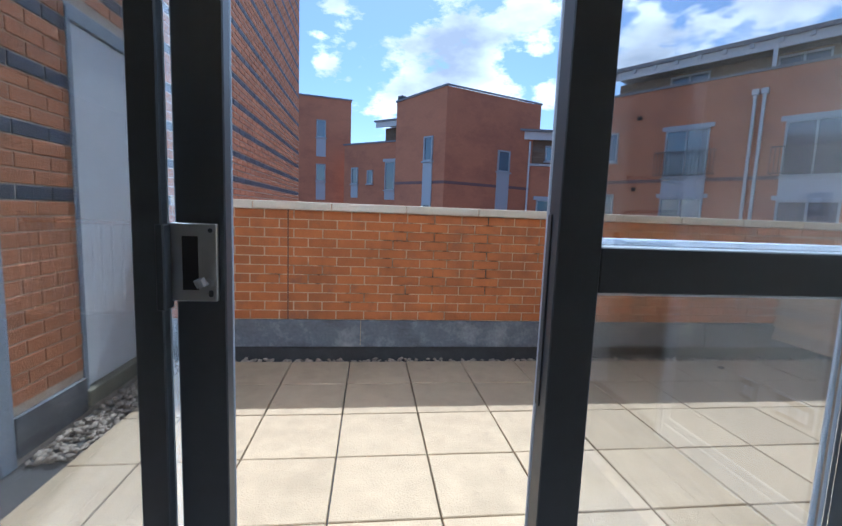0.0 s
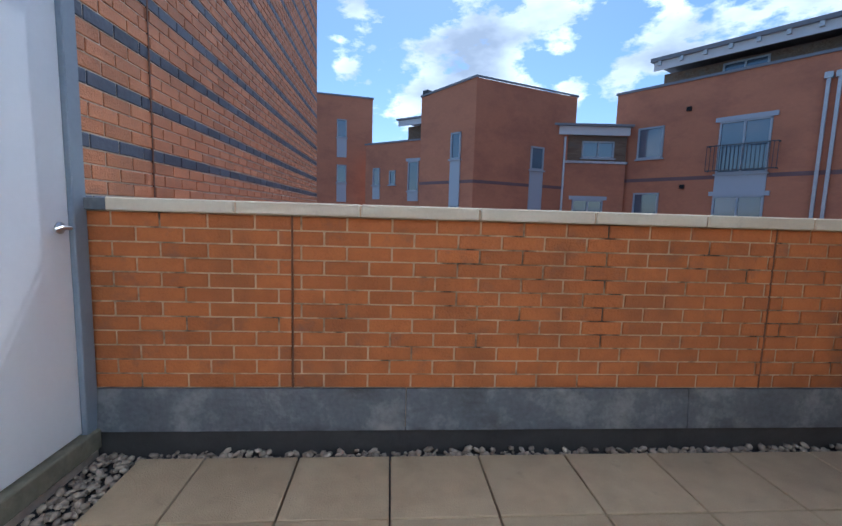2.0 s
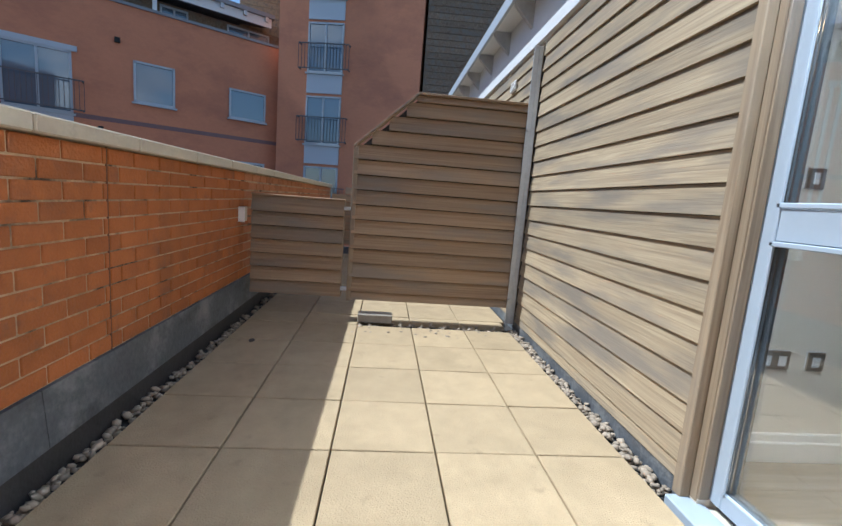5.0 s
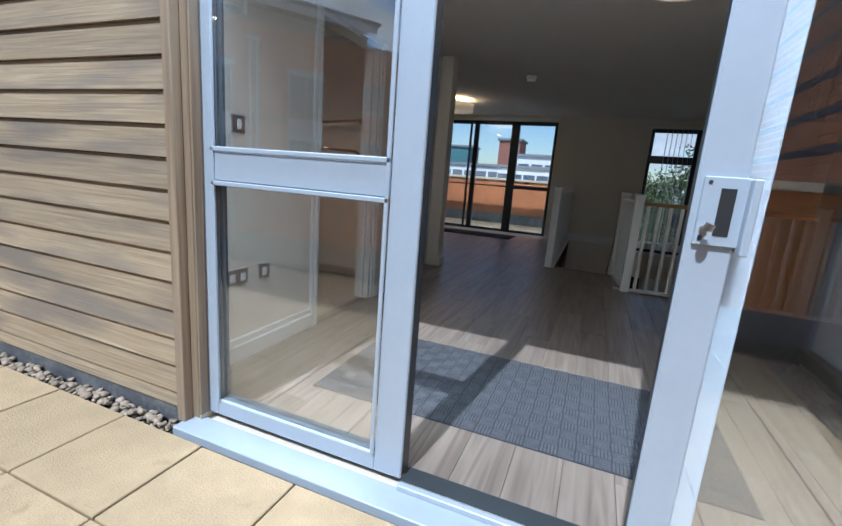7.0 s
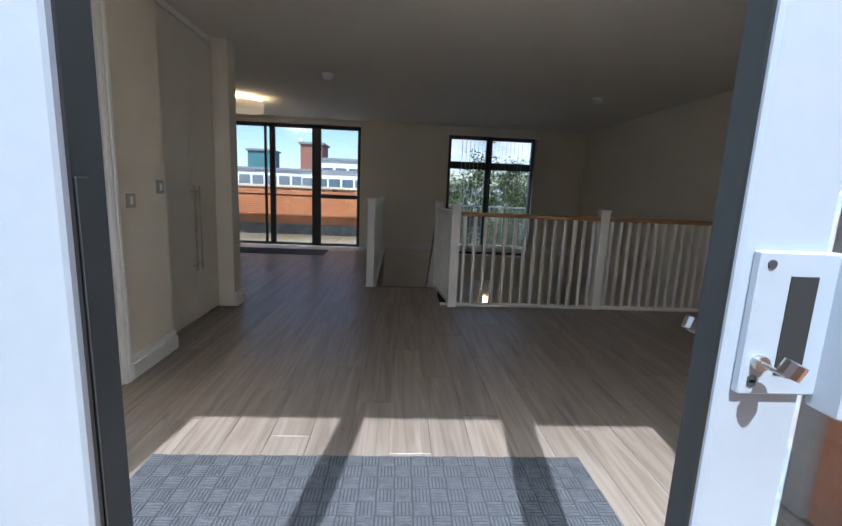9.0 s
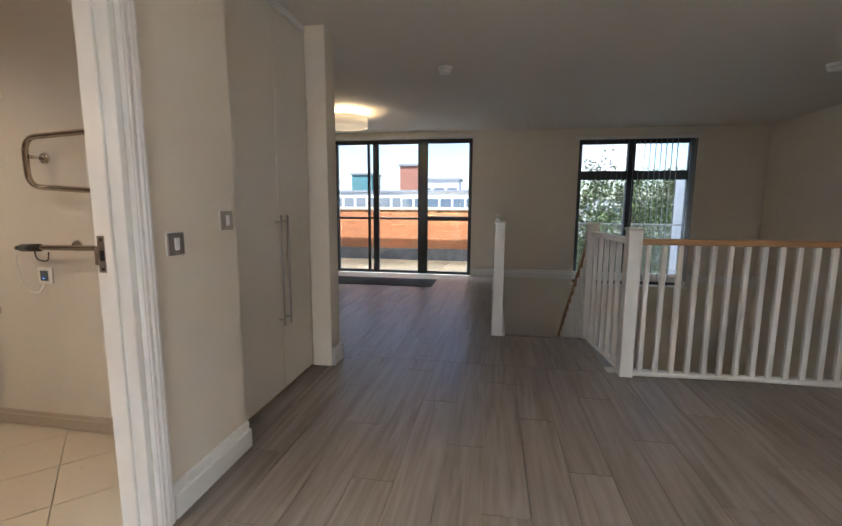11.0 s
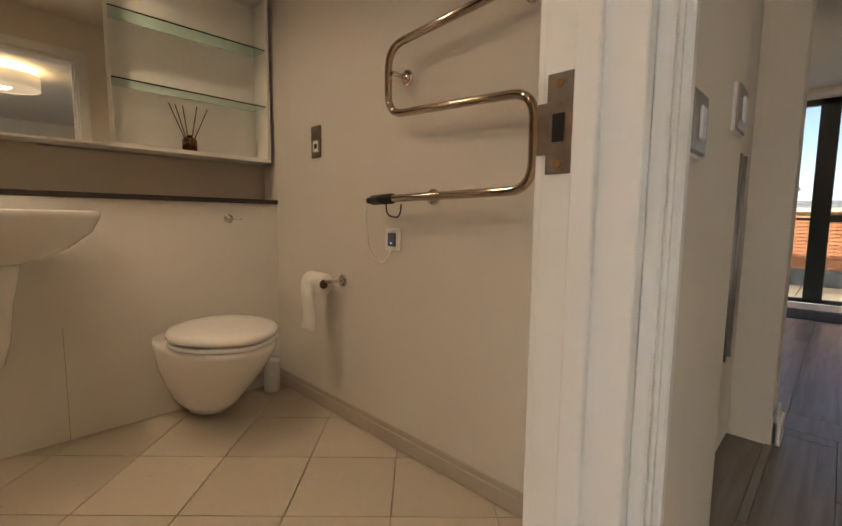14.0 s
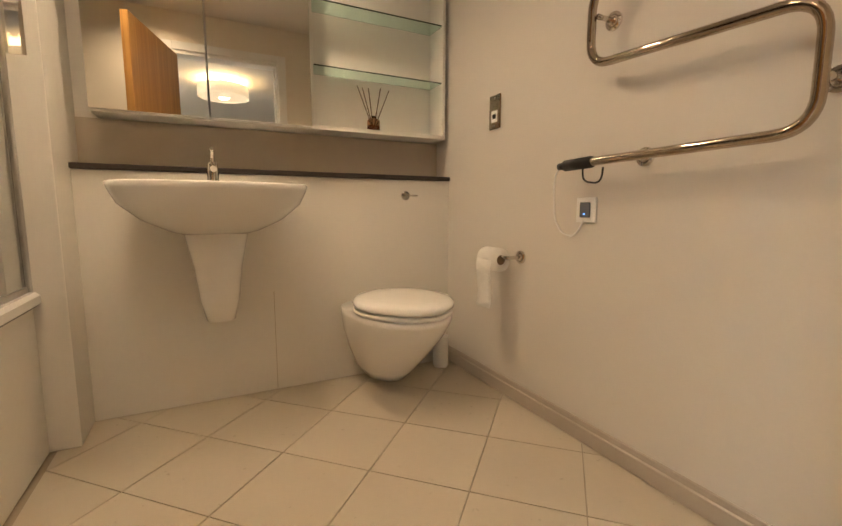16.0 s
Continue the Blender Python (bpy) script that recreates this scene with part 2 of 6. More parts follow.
FARBAND = mat("far brick band", (0.20, 0.13, 0.13), 0.9, vary=0.15, scale=1, fine=9)
LEAD = mat("lead flashing", (0.13, 0.14, 0.155), 0.55, 0.25, vary=0.35, scale=5, bump=0.35, stain=((0.28, 0.28, 0.27), 5, 0.50, 0.72), soot=((0.05, 0.05, 0.05), (3.0, 3.0, 6.0), 0.54, 0.7, 0.7))
MEMBRANE = mat("dark membrane", (0.045, 0.042, 0.04), 0.8, vary=0.25, scale=8, bump=0.3)
COPING = mat("cream coping stone", (0.60, 0.52, 0.39), 0.85, vary=0.10, scale=5, bump=0.10, fine=70, rnd=0.05, stain=((0.34, 0.28, 0.2), 4, 0.62, 0.8))
SLAB = mat("buff paving slab", (0.435, 0.325, 0.19), 0.85, vary=0.13, scale=9, bump=0.6, fine=150, rnd=0.07, stain=((0.33, 0.245, 0.14), 2.4, 0.50, 0.85), soot=((0.15, 0.11, 0.065), (9.0, 9.0, 9.0), 0.62, 0.80, 0.5))
GRAVEL = mat("river pebble", (0.33, 0.265, 0.195), 0.8, vary=0.2, scale=20, island=True, rnd=0.32)
CLAD = wood("weathered cedar", (0.255, 0.19, 0.118), (0.40, 0.315, 0.20), 0, 0.8, 26, 0.14, (0.20, 0.165, 0.125), 0.5, 0.06, 4.0)
CLAD_Y = wood("weathered cedar screen", (0.255, 0.165, 0.095), (0.38, 0.265, 0.16), 1, 0.8, 20, 0.13, (0.25, 0.20, 0.15), 0.4, 0.035, 3.0)
# darker than CLAD: the shade of the door reveal is put into the colour
CLAD_Z = wood("shaded weathered cedar upright", (0.20, 0.14, 0.085), (0.33, 0.25, 0.16), 2, 0.75, 12, 0.12, (0.22, 0.18, 0.14), 0.4)
ALU = mat("pale grey powder coat", (0.36, 0.41, 0.47), 0.4, vary=0.05, scale=4, stain=((0.4, 0.42, 0.44), 5, 0.66, 0.85))
DARKALU = mat("dark grey powder coat", (0.044, 0.051, 0.056), 0.42, vary=0.12, scale=8)
STEEL = plain("brushed steel", (0.55, 0.54, 0.52), 0.28, 1.0)
CHROME = plain("chrome", (0.68, 0.64, 0.59), 0.07, 1.0)
# chrome darkened and browned: the dim room it mirrors is in the colour
RAILCHROME = plain("room dimmed chrome", (0.46, 0.39, 0.32), 0.10, 1.0)
GALV = mat("galvanised steel", (0.52, 0.54, 0.56), 0.45, 0.6, vary=0.15, scale=14)
GLASS = glassy("window glass", (0.965, 0.975, 0.975))
GLASS.node_tree.nodes["Principled BSDF"].inputs["IOR"].default_value = 1.75
FARGLASS = plain("far window glass", (0.10, 0.14, 0.19), 0.05)
FARGLASS.node_tree.nodes["Principled BSDF"].inputs["IOR"].default_value = 2.1
GREENGLASS = glassy("green edged glass", (0.72, 0.93, 0.86))
WALL = mat("cream wall paint", (0.76, 0.69, 0.575), 0.75, vary=0.025, scale=1.5, fine=160, bump=0.06)
CEILING = mat("white ceiling paint", (0.72, 0.67, 0.59), 0.85, vary=0.02, scale=1.2, fine=140, bump=0.05)
WHITE = mat("white gloss paint", (0.80, 0.78, 0.73), 0.34, vary=0.008, scale=3, gloss_noise=0.01)
DOORWHITE = mat("white door paint", (0.78, 0.80, 0.82), 0.4, vary=0.03, scale=2)
WARDROBE = mat("cream satin door", (0.71, 0.66, 0.57), 0.34, vary=0.01, scale=2, gloss_noise=0.02)
LAMINATE = wood("grey oak laminate", (0.180, 0.144, 0.116), (0.318, 0.265, 0.222), 1, 0.34, 10, 0.07, None, 0.08, 0.12)
OAK = wood("oak veneer", (0.40, 0.19, 0.055), (0.58, 0.31, 0.10), 2, 0.35, 16, 0.05, None, 0.05)
RAILOAK = wood("oak handrail", (0.36, 0.19, 0.08), (0.50, 0.29, 0.13), 0, 0.4, 16, 0.05, None, 0.05)
MATBACK = mat("dark mat backing", (0.052, 0.055, 0.063), 0.95, vary=0.2, scale=30)
MATMAT = mat("charcoal ribbed mat", (0.108, 0.114, 0.13), 0.95, vary=0.3, scale=30, fine=240, bump=0.8)
BATHTILE = mat("cream floor tile", (0.60, 0.53, 0.42), 0.3, vary=0.03, scale=3, rnd=0.04)
GROUT = mat("tile grout", (0.42, 0.35, 0.26), 0.8, vary=0.1)
BATHWALL = mat("warm white bathroom paint", (0.70, 0.66, 0.60), 0.5, vary=0.025, scale=2, fine=120)
BATHPANEL = mat("white gloss wall panel", (0.78, 0.75, 0.69), 0.16, vary=0.02, scale=2)
TAUPE = mat("taupe back panel", (0.47, 0.405, 0.32), 0.12, vary=0.03)
LEDGE = mat("dark ledge", (0.03, 0.024, 0.022), 0.3, vary=0.1)
CERAMIC = plain("white ceramic", (0.86, 0.84, 0.80), 0.06)
MIRROR = plain("mirror", (0.92, 0.93, 0.92), 0.01, 1.0)
PAPER = mat("tissue paper", (0.82, 0.80, 0.76), 0.95, vary=0.04, scale=30, bump=0.3)
BLACK = plain("black plastic", (0.012, 0.012, 0.013), 0.4)
WHITEPL = plain("white plastic", (0.86, 0.85, 0.82), 0.35)
CHAMPAGNE = plain("champagne metal plate", (0.50, 0.44, 0.37), 0.35, 0.9)
SHADE = plain("cream drum shade", (0.85, 0.78, 0.66), 0.8)
SHADE.node_tree.nodes["Principled BSDF"].inputs["Transmission Weight"].default_value = 0.0
SHADE.node_tree.nodes["Principled BSDF"].inputs["Emission Color"].default_value = (1.0, 0.74, 0.45, 1)
SHADE.node_tree.nodes["Principled BSDF"].inputs["Emission Strength"].default_value = 0.17
GLOWLED = plain("downlight lens", (1.0, 0.85, 0.62), 0.4, 0.0, 3.0)
RENDERW = mat("white render", (0.74, 0.75, 0.76), 0.85, vary=0.04, scale=0.5, fine=6)
ROOFGREY = mat("grey roofing", (0.22, 0.23, 0.25), 0.7, vary=0.1, scale=0.7, fine=7)
GROUND = mat("street ground", (0.10, 0.10, 0.10), 0.9, vary=0.2, scale=0.4, fine=6)
LEAF = mat("tree foliage", (0.10, 0.14, 0.05), 0.7, vary=0.3, scale=2, island=True, rnd=0.45)
BARK = mat("bark", (0.10, 0.075, 0.055), 0.9, vary=0.3, scale=8, bump=0.5)
TEAL = mat("teal netting", (0.07, 0.18, 0.20), 0.8, vary=0.15, scale=0.3)
BROWNTOWER = mat("brown tower brick", (0.27, 0.12, 0.085), 0.9, vary=0.1, scale=0.2, fine=2)
RAILGREY = mat("dark painted steel", (0.07, 0.075, 0.085), 0.5, vary=0.1)
# near-black that paints the shade inside slots, holes and board gaps
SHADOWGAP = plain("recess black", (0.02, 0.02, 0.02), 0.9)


# ---- building helpers ----
def box_bm(bm, a, b, bev=0.0, m=None):
    a, b = [min(p, q) for p, q in zip(a, b)], [max(p, q) for p, q in zip(a, b)]
    g = bmesh.ops.create_cube(bm, size=1)
    for v in g["verts"]:
        v.co = Vector([(p + q) / 2 + c * (q - p) for c, p, q in zip(v.co, a, b)])
    if bev:
        es = list({e for v in g["verts"] for e in v.link_edges})
        r = bmesh.ops.bevel(bm, geom=es, offset=bev, segments=1, affect="EDGES")
        vs = [v for v in r["verts"]]
    else:
        vs = g["verts"]
    if m:
        bmesh.ops.transform(bm, matrix=m, verts=list({*vs, *[v for v in g["verts"] if v.is_valid]}))
    return vs


def link_bm(name, bm, material, parent=None, smooth=False, label=""):
    me = bpy.data.meshes.new(name)
    bm.to_mesh(me)
    bm.free()
    me.materials.append(material)
    if smooth:
        for p in me.polygons:
            p.use_smooth = True
    ob = new(name, me)
    if parent is not None:
        ob.parent = parent
    if label:
        ob["label"] = label
    return ob


part = lambda name, bm, material, parent, label="", smooth=False: link_bm(name, bm, material, parent, smooth, label)


def bx(name, a, b, material, parent=None, bev=0.004, label=""):
    bm = bmesh.new()
    box_bm(bm, a, b, bev)
    return link_bm(name, bm, material, parent, False, label)


def empty(name, label, category, group="", kind="", at=(0, 0, 0)):
    ob = new(name)
    ob.location = at
    bpy.context.view_layer.update()
    return tagged(ob, label, category, group, kind)


def rod(bm, a, b, r, seg=12, r2=None):
    a, b = Vector(a), Vector(b)
    d = b - a
    m = Matrix.Translation((a + b) / 2) @ d.to_track_quat("Z", "Y").to_matrix().to_4x4()
    bmesh.ops.create_cone(bm, cap_ends=True, segments=seg, radius1=r, radius2=r if r2 is None else r2, depth=d.length, matrix=m)


def tube(name, pts, r, material, parent=None, label="", fillet=0.0):
    """A round bar along points, with rounded bends."""
    pts = [Vector(p) for p in pts]
    path = [pts[0]]
    for i in range(1, len(pts) - 1):
        p, a, b = pts[i], (pts[i - 1] - pts[i]).normalized(), (pts[i + 1] - pts[i]).normalized()
        if fillet:
            for k in range(9):
                t = k / 8
                p0, p2 = p + a * fillet, p + b * fillet
                path.append(p0 * (1 - t) ** 2 + p * 2 * t * (1 - t) + p2 * t * t)
        else:
            path.append(p)
    path.append(pts[-1])
    cu = bpy.data.curves.new(name, "CURVE")
    cu.dimensions, cu.bevel_depth, cu.bevel_resolution, cu.use_fill_caps = "3D", r, 4, True
    sp = cu.splines.new("POLY")
    sp.points.add(len(path) - 1)
    for q, v in zip(sp.points, path):
        q.co = (*v, 1)
    tmp = new("tmp_curve", cu)
    me = bpy.data.meshes.new_from_object(tmp.evaluated_get(bpy.context.evaluated_depsgraph_get()))
    bpy.data.objects.remove(tmp)
    bpy.data.curves.remove(cu)
    me.materials.clear()
    me.materials.append(material)
    for p in me.polygons:
        p.use_smooth = True
    ob = new(name, me)
    if parent is not None:
        ob.parent = parent
    if label:
        ob["label"] = label
    return ob


def lathe(bm, prof, centre, seg=24, sx=1.0, sy=1.0):
    rings = []
    for r, z in prof:
        rings.append([bm.verts.new((centre[0] + sx * r * math.cos(2 * math.pi * k / seg), centre[1] + sy * r * math.sin(2 * math.pi * k / seg), centre[2] + z)) for k in range(seg)])
    for p, q in zip(rings, rings[1:]):
        for k in range(seg):
            bm.faces.new((p[k], p[(k + 1) % seg], q[(k + 1) % seg], q[k]))
    bm.faces.new(list(reversed(rings[0])))
    bm.faces.new(rings[-1])
    bmesh.ops.recalc_face_normals(bm, faces=bm.faces)


def wall(name, a, b, material, holes=(), axis="x", label="", bev=0.0):
    """A wall from a to b (two corners) with through openings; axis is the way it runs. holes: (u0, u1, z0, z1)."""
    k = 0 if axis == "x" else 1
    us = sorted({a[k], b[k], *[h[i] for h in holes for i in (0, 1)]})
    zs = sorted({a[2], b[2], *[h[i] for h in holes for i in (2, 3)]})
    bm = bmesh.new()
    for u0, u1 in zip(us, us[1:]):
        col = []
        for z0, z1 in zip(zs, zs[1:]):
            uc, zc = (u0 + u1) / 2, (z0 + z1) / 2
            if any(h[0] < uc < h[1] and h[2] < zc < h[3] for h in holes):
                continue
            if col and abs(col[-1][1] - z0) < 1e-6:
                col[-1][1] = z1
            else:
                col.append([z0, z1])
        for z0, z1 in col:
            p, q = list(a), list(b)
            p[k], q[k], p[2], q[2] = u0, u1, z0, z1
            box_bm(bm, p, q)
    bmesh.ops.remove_doubles(bm, verts=bm.verts, dist=1e-5)
    ob = link_bm(name, bm, material)
    return tagged(ob, label, "wall", kind="structure")


# ================= the shell of the flat =================
XL, XR, XF = 1.78, -3.43, 3.42            # inner faces: wardrobe wall, stair-hall wall, far bay
YD, YF = -0.21, -8.14                     # inner faces of the two glazed ends
# outer walls with openings
wall("wall_north", (XR - 0.2, YD, -0.25), (10, -0.09, 2.95), WALL, [(-1.12, 1.50, 0.0, 2.44)], "x", "cream painted wall with a wide glazed opening")
wall("wall_south", (XR - 0.2, YF, -2.8), (4.4, YF - 0.25, 2.95), WALL, [(0.97, 3.40, 0.0, 2.34), (-2.42, -0.72, -0.03, 2.28)], "x", "cream painted end wall with door and window openings")
wall("wall_west", (XR - 0.15, YF, -2.8), (XR, YD, 2.95), WALL, (), "y", "plain cream painted side wall")
wall("wall_east", (XL, YD, -0.1), (XL + 0.12, -2.66, 2.95), WALL, [(-2.06, -1.30, 0.0, 2.07)], "y", "cream painted wall with a door opening")
bx("wall_pier", (XL - 0.02, -3.93, 0), (XL + 0.13, -3.76, CEIL), WALL, None, 0.004)
tagged(bpy.data.objects["wall_pier"], "cream painted wall end beside the wardrobe", "wall", kind="structure")
wall("wall_bay", (XL + 0.13, -3.93, -0.1), (XF + 0.6, -3.80, 2.95), WALL, (), "x", "cream painted wall of the far bay")
wall("wall_bay_side", (XF, YF, -0.1), (XF + 0.15, -3.93, 2.95), WALL, (), "y", "cream painted side wall of the far bay")
wall("wall_wardrobe_back", (2.5, -3.80, -0.1), (2.6, -2.70, 2.95), WALL, (), "y", "plain wall behind the wardrobe")
wall("wall_bath_rail", (XL + 0.12, -2.76, -0.1), (4.2, -2.64, 2.95), BATHWALL, (), "x", "warm white bathroom wall")
wall("wall_bath_back", (3.95, -2.64, -0.1), (4.1, YD, 2.95), BATHWALL, (), "y", "warm white bathroom back wall")
# floors
bx("floor_slab", (XR, -4.06, -0.3), (XL + 0.12, YD, FLOOR - 0.012), MORTAR, None, 0)
bx("floor_slab", (0.46, YF, -0.3), (XF, -4.06, FLOOR - 0.012), MORTAR, None, 0)
bx("floor_slab", (-0.26, -4.80, -0.3), (0.46, -4.06, FLOOR - 0.012), MORTAR, None, 0)
bx("floor_slab", (XL + 0.12, -2.64, -0.3), (4.0, YD, FLOOR - 0.008), GROUT, None, 0)
bx("floor_slab", (XL + 0.12, -3.80, -0.3), (2.6, -2.64, FLOOR - 0.012), MORTAR, None, 0)
for ob in bpy.data.objects:
    if ob.name.startswith("floor_slab"):
        tagged(ob, "bare screed under the floor finish", "floor", kind="structure")
bx("floor_lower", (XR, YF, -2.8), (0.6, -3.2, -2.68), LAMINATE, None, 0)
tagged(bpy.data.objects["floor_lower"], "grey wood floor of the storey below", "floor", kind="structure")
wall("wall_lower", (XR - 0.1, -4.05, -2.7), (0.6, -3.93, -0.3), WALL, (), "x", "cream painted wall of the storey below")
wall("wall_stair", (0.46, YF, -2.7), (0.58, -4.80, FLOOR - 0.03), WALL, (), "y", "cream painted stairwell wall")
# ceilings
bx("ceiling", (XR, YF, CEIL), (XF, YD, CEIL + 0.15), CEILING, None, 0)
tagged(bpy.data.objects["ceiling"], "plain white painted ceiling", "ceiling", kind="structure")
bx("ceiling_bathroom", (XL + 0.12, -2.64, 2.35), (3.95, YD, 2.40), CEILING, None, 0)
tagged(bpy.data.objects["ceiling_bathroom"], "plain white bathroom ceiling with small downlights", "ceiling", kind="structure")

# skirting boards
SKI = tagged(new("baseboard"), "white painted skirting boards", "skirting", kind="structure")


TAUPESK = mat("taupe skirting tile", (0.46, 0.40, 0.33), 0.4, vary=0.05)


def skirt(a, b, h=0.135, t=0.018, out=(0, 0), material=WHITE):
    bm = bmesh.new()
    x0, y0, x1, y1 = *a, *b
    box_bm(bm, (x0, y0, FLOOR), (x1 + out[0] * t, y1 + out[1] * t, FLOOR + h), 0.004)
    box_bm(bm, (x0, y0, FLOOR + 0.001), (x1 + out[0] * t * 1.7, y1 + out[1] * t * 1.7, FLOOR + h * 0.72), 0.004)
    part("skirting", bm, material, SKI)


skirt((XL, -1.22), (XL, YD), out=(-1, 0))
skirt((XL, -2.66), (XL, -2.14), out=(-1, 0))
skirt((XL - 0.02, -3.93), (XL - 0.02, -3.76), out=(-1, 0))
skirt((XL - 0.02, -3.93), (XF, -3.93), out=(0, -1))
skirt((XF, YF), (XF, -3.93), out=(-1, 0))
skirt((XR, YF), (0.96, YF), out=(0, 1))
skirt((XR, -4.0), (XR, YD), out=(1, 0))
skirt((XR, YD), (-1.13, YD), out=(0, -1))
skirt((XL + 0.12, -2.64), (3.80, -2.64), h=0.085, t=0.007, out=(0, 1), material=TAUPESK)

# ---- light switches and sockets ----
def plate(name, c, w, h, axis, out, rocker=True, label="", category="light switch", col=CHAMPAGNE, group=""):
    e = empty(name, label, category, group, at=(0, 0, 0))
    def slab(nm, w_, h_, d0, d1, m, dz=0.0, du=0.0, bev=0.003):
        a, b = list(c), list(c)
        u = 1 - axis
        a[u] += du - w_ / 2
        b[u] += du + w_ / 2
        a[2] += dz - h_ / 2
        b[2] += dz + h_ / 2
        a[axis] += out * d0
        b[axis] += out * d1
        return bx(nm, a, b, m, e, bev)
    slab("back_plate", w + 0.006, h + 0.006, 0, 0.006, WHITEPL)
    slab("face_plate", w, h, 0.006, 0.011, col, bev=0.004)
    if rocker:
        slab("rocker", 0.026, 0.048, 0.0112, 0.016, WHITEPL)
    return e


plate("light_switch", (XL, -2.26, 1.086), 0.086, 0.086, 0, -1, True, "brushed champagne light switch plate with white rocker on cream wall", group="light switches")
plate("light_switch", (XL, -2.58, 1.164), 0.086, 0.086, 0, -1, True, "brushed champagne light switch plate with white rocker on cream wall", group="light switches")
plate("light_switch", (XL, -0.60, 1.30), 0.086, 0.086, 0, -1, True, "brushed champagne light switch beside the terrace door", group="light switches")
for yy, nm in ((-0.58, "double"), (-0.78, "single")):
    e = plate("wall_socket", (XL, yy, 0.51), 0.146 if nm == "double" else 0.086, 0.086, 0, -1, False, nm + " brushed metal wall socket low on cream wall", "socket")
    for k in ((-0.036, 0.036) if nm == "double" else (0.0,)):
        bx("socket_insert", (XL - 0.0112, yy + k - 0.018, 0.485), (XL - 0.013, yy + k + 0.018, 0.53), WHITEPL, e, 0.002)

# ---- bathroom door set ----
dc = tagged(new("door_1"), "open oak veneer bathroom door in a white moulded frame", "door", kind="structure")
for (a, b) in (((XL - 0.02, -2.14, 0), (XL, -2.075, 2.14)), ((XL - 0.02, -1.285, 0), (XL, -1.22, 2.14))):
    bm = bmesh.new()
    a2, b2 = (a[0], a[1], FLOOR), b
    box_bm(bm, a2, b2, 0.003)
    for f, d in ((0.22, 0.010), (0.5, 0.013), (0.8, 0.006)):
        yc = a[1] + f * (b[1] - a[1])
        box_bm(bm, (a[0] - d, yc - 0.007, FLOOR), (a[0], yc + 0.007, 2.10), 0.003)
    part("architrave", bm, WHITE, dc)
bm = bmesh.new()
box_bm(bm, (XL - 0.02, -2.14, 2.075), (XL, -1.22, 2.14), 0.003)
part("architrave", bm, WHITE, dc)
bx("architrave", (XL + 0.12, -2.125, FLOOR), (XL + 0.137, -2.06, 2.13), WHITE, dc, 0.003)
bx("architrave", (XL + 0.12, -1.30, FLOOR), (XL + 0.137, -1.235, 2.13), WHITE, dc, 0.003)
bx("architrave", (XL + 0.12, -2.06, 2.07), (XL + 0.137, -1.30, 2.13), WHITE, dc, 0.003)
for y0, y1 in ((-2.075, -2.05), (-1.31, -1.285)):
    bx("jamb", (XL - 0.002, y0, FLOOR), (XL + 0.122, y1, 2.07), WHITE, dc, 0.002)
bx("jamb", (XL - 0.002, -2.05, 2.045), (XL + 0.122, -1.31, 2.07), WHITE, dc, 0.002)
bx("door_stop", (XL + 0.045, -2.05, FLOOR), (XL + 0.075, -2.036, 2.045), WHITE, dc, 0.002)
WORN = mat("worn brown steel", (0.30, 0.26, 0.22), 0.4, 0.9, vary=0.25, scale=40)
strike = bx("strike_plate", (XL + 0.08, -2.05, 1.005), (XL + 0.115, -2.0475, 1.13), WORN, dc, 0.001)
bx("strike_lip", (XL + 0.110, -2.05, 1.03), (XL + 0.128, -2.0465, 1.095), WORN, strike, 0.001)
bx("latch_hole", (XL + 0.09, -2.0475, 1.045), (XL + 0.106, -2.0465, 1.08), SHADOWGAP, strike, 0.0)
for z in (1.017, 1.117):
    bm = bmesh.new()
    rod(bm, (XL + 0.097, -2.0475, z), (XL + 0.097, -2.0455, z), 0.005, 10)
    part("screw", bm, CHROME, strike)
leaf = bx("door_leaf", (-0.022, -0.75, FLOOR + 0.008), (0.022, 0, 2.04), OAK, dc, 0.002)
leaf.matrix_basis = pose(XL + 0.10, -1.312, 0, 0, 0, 107)
for s in (-1, 1):
    bm = bmesh.new()
    rod(bm, (s * 0.022, -0.69, 1.05), (s * 0.032, -0.69, 1.05), 0.026, 24)
    rod(bm, (s * 0.03, -0.69, 1.05), (s * 0.065, -0.69, 1.05), 0.010, 16)
    h = part("rose", bm, STEEL, leaf, "brushed steel lever handle", True)
    t = tube("lever", [(s * 0.06, -0.69, 1.05), (s * 0.07, -0.64, 1.052), (s * 0.066, -0.59, 1.047), (s * 0.055, -0.56, 1.04)], 0.010, STEEL, h)

# ---- wardrobe with two tall doors ----
wd = empty("wardrobe", "built-in wardrobe with two plain cream satin doors", "wardrobe")
bx("carcass", (1.93, -3.755, FLOOR), (2.5, -2.665, CEIL - 0.002), WARDROBE, wd, 0.0)
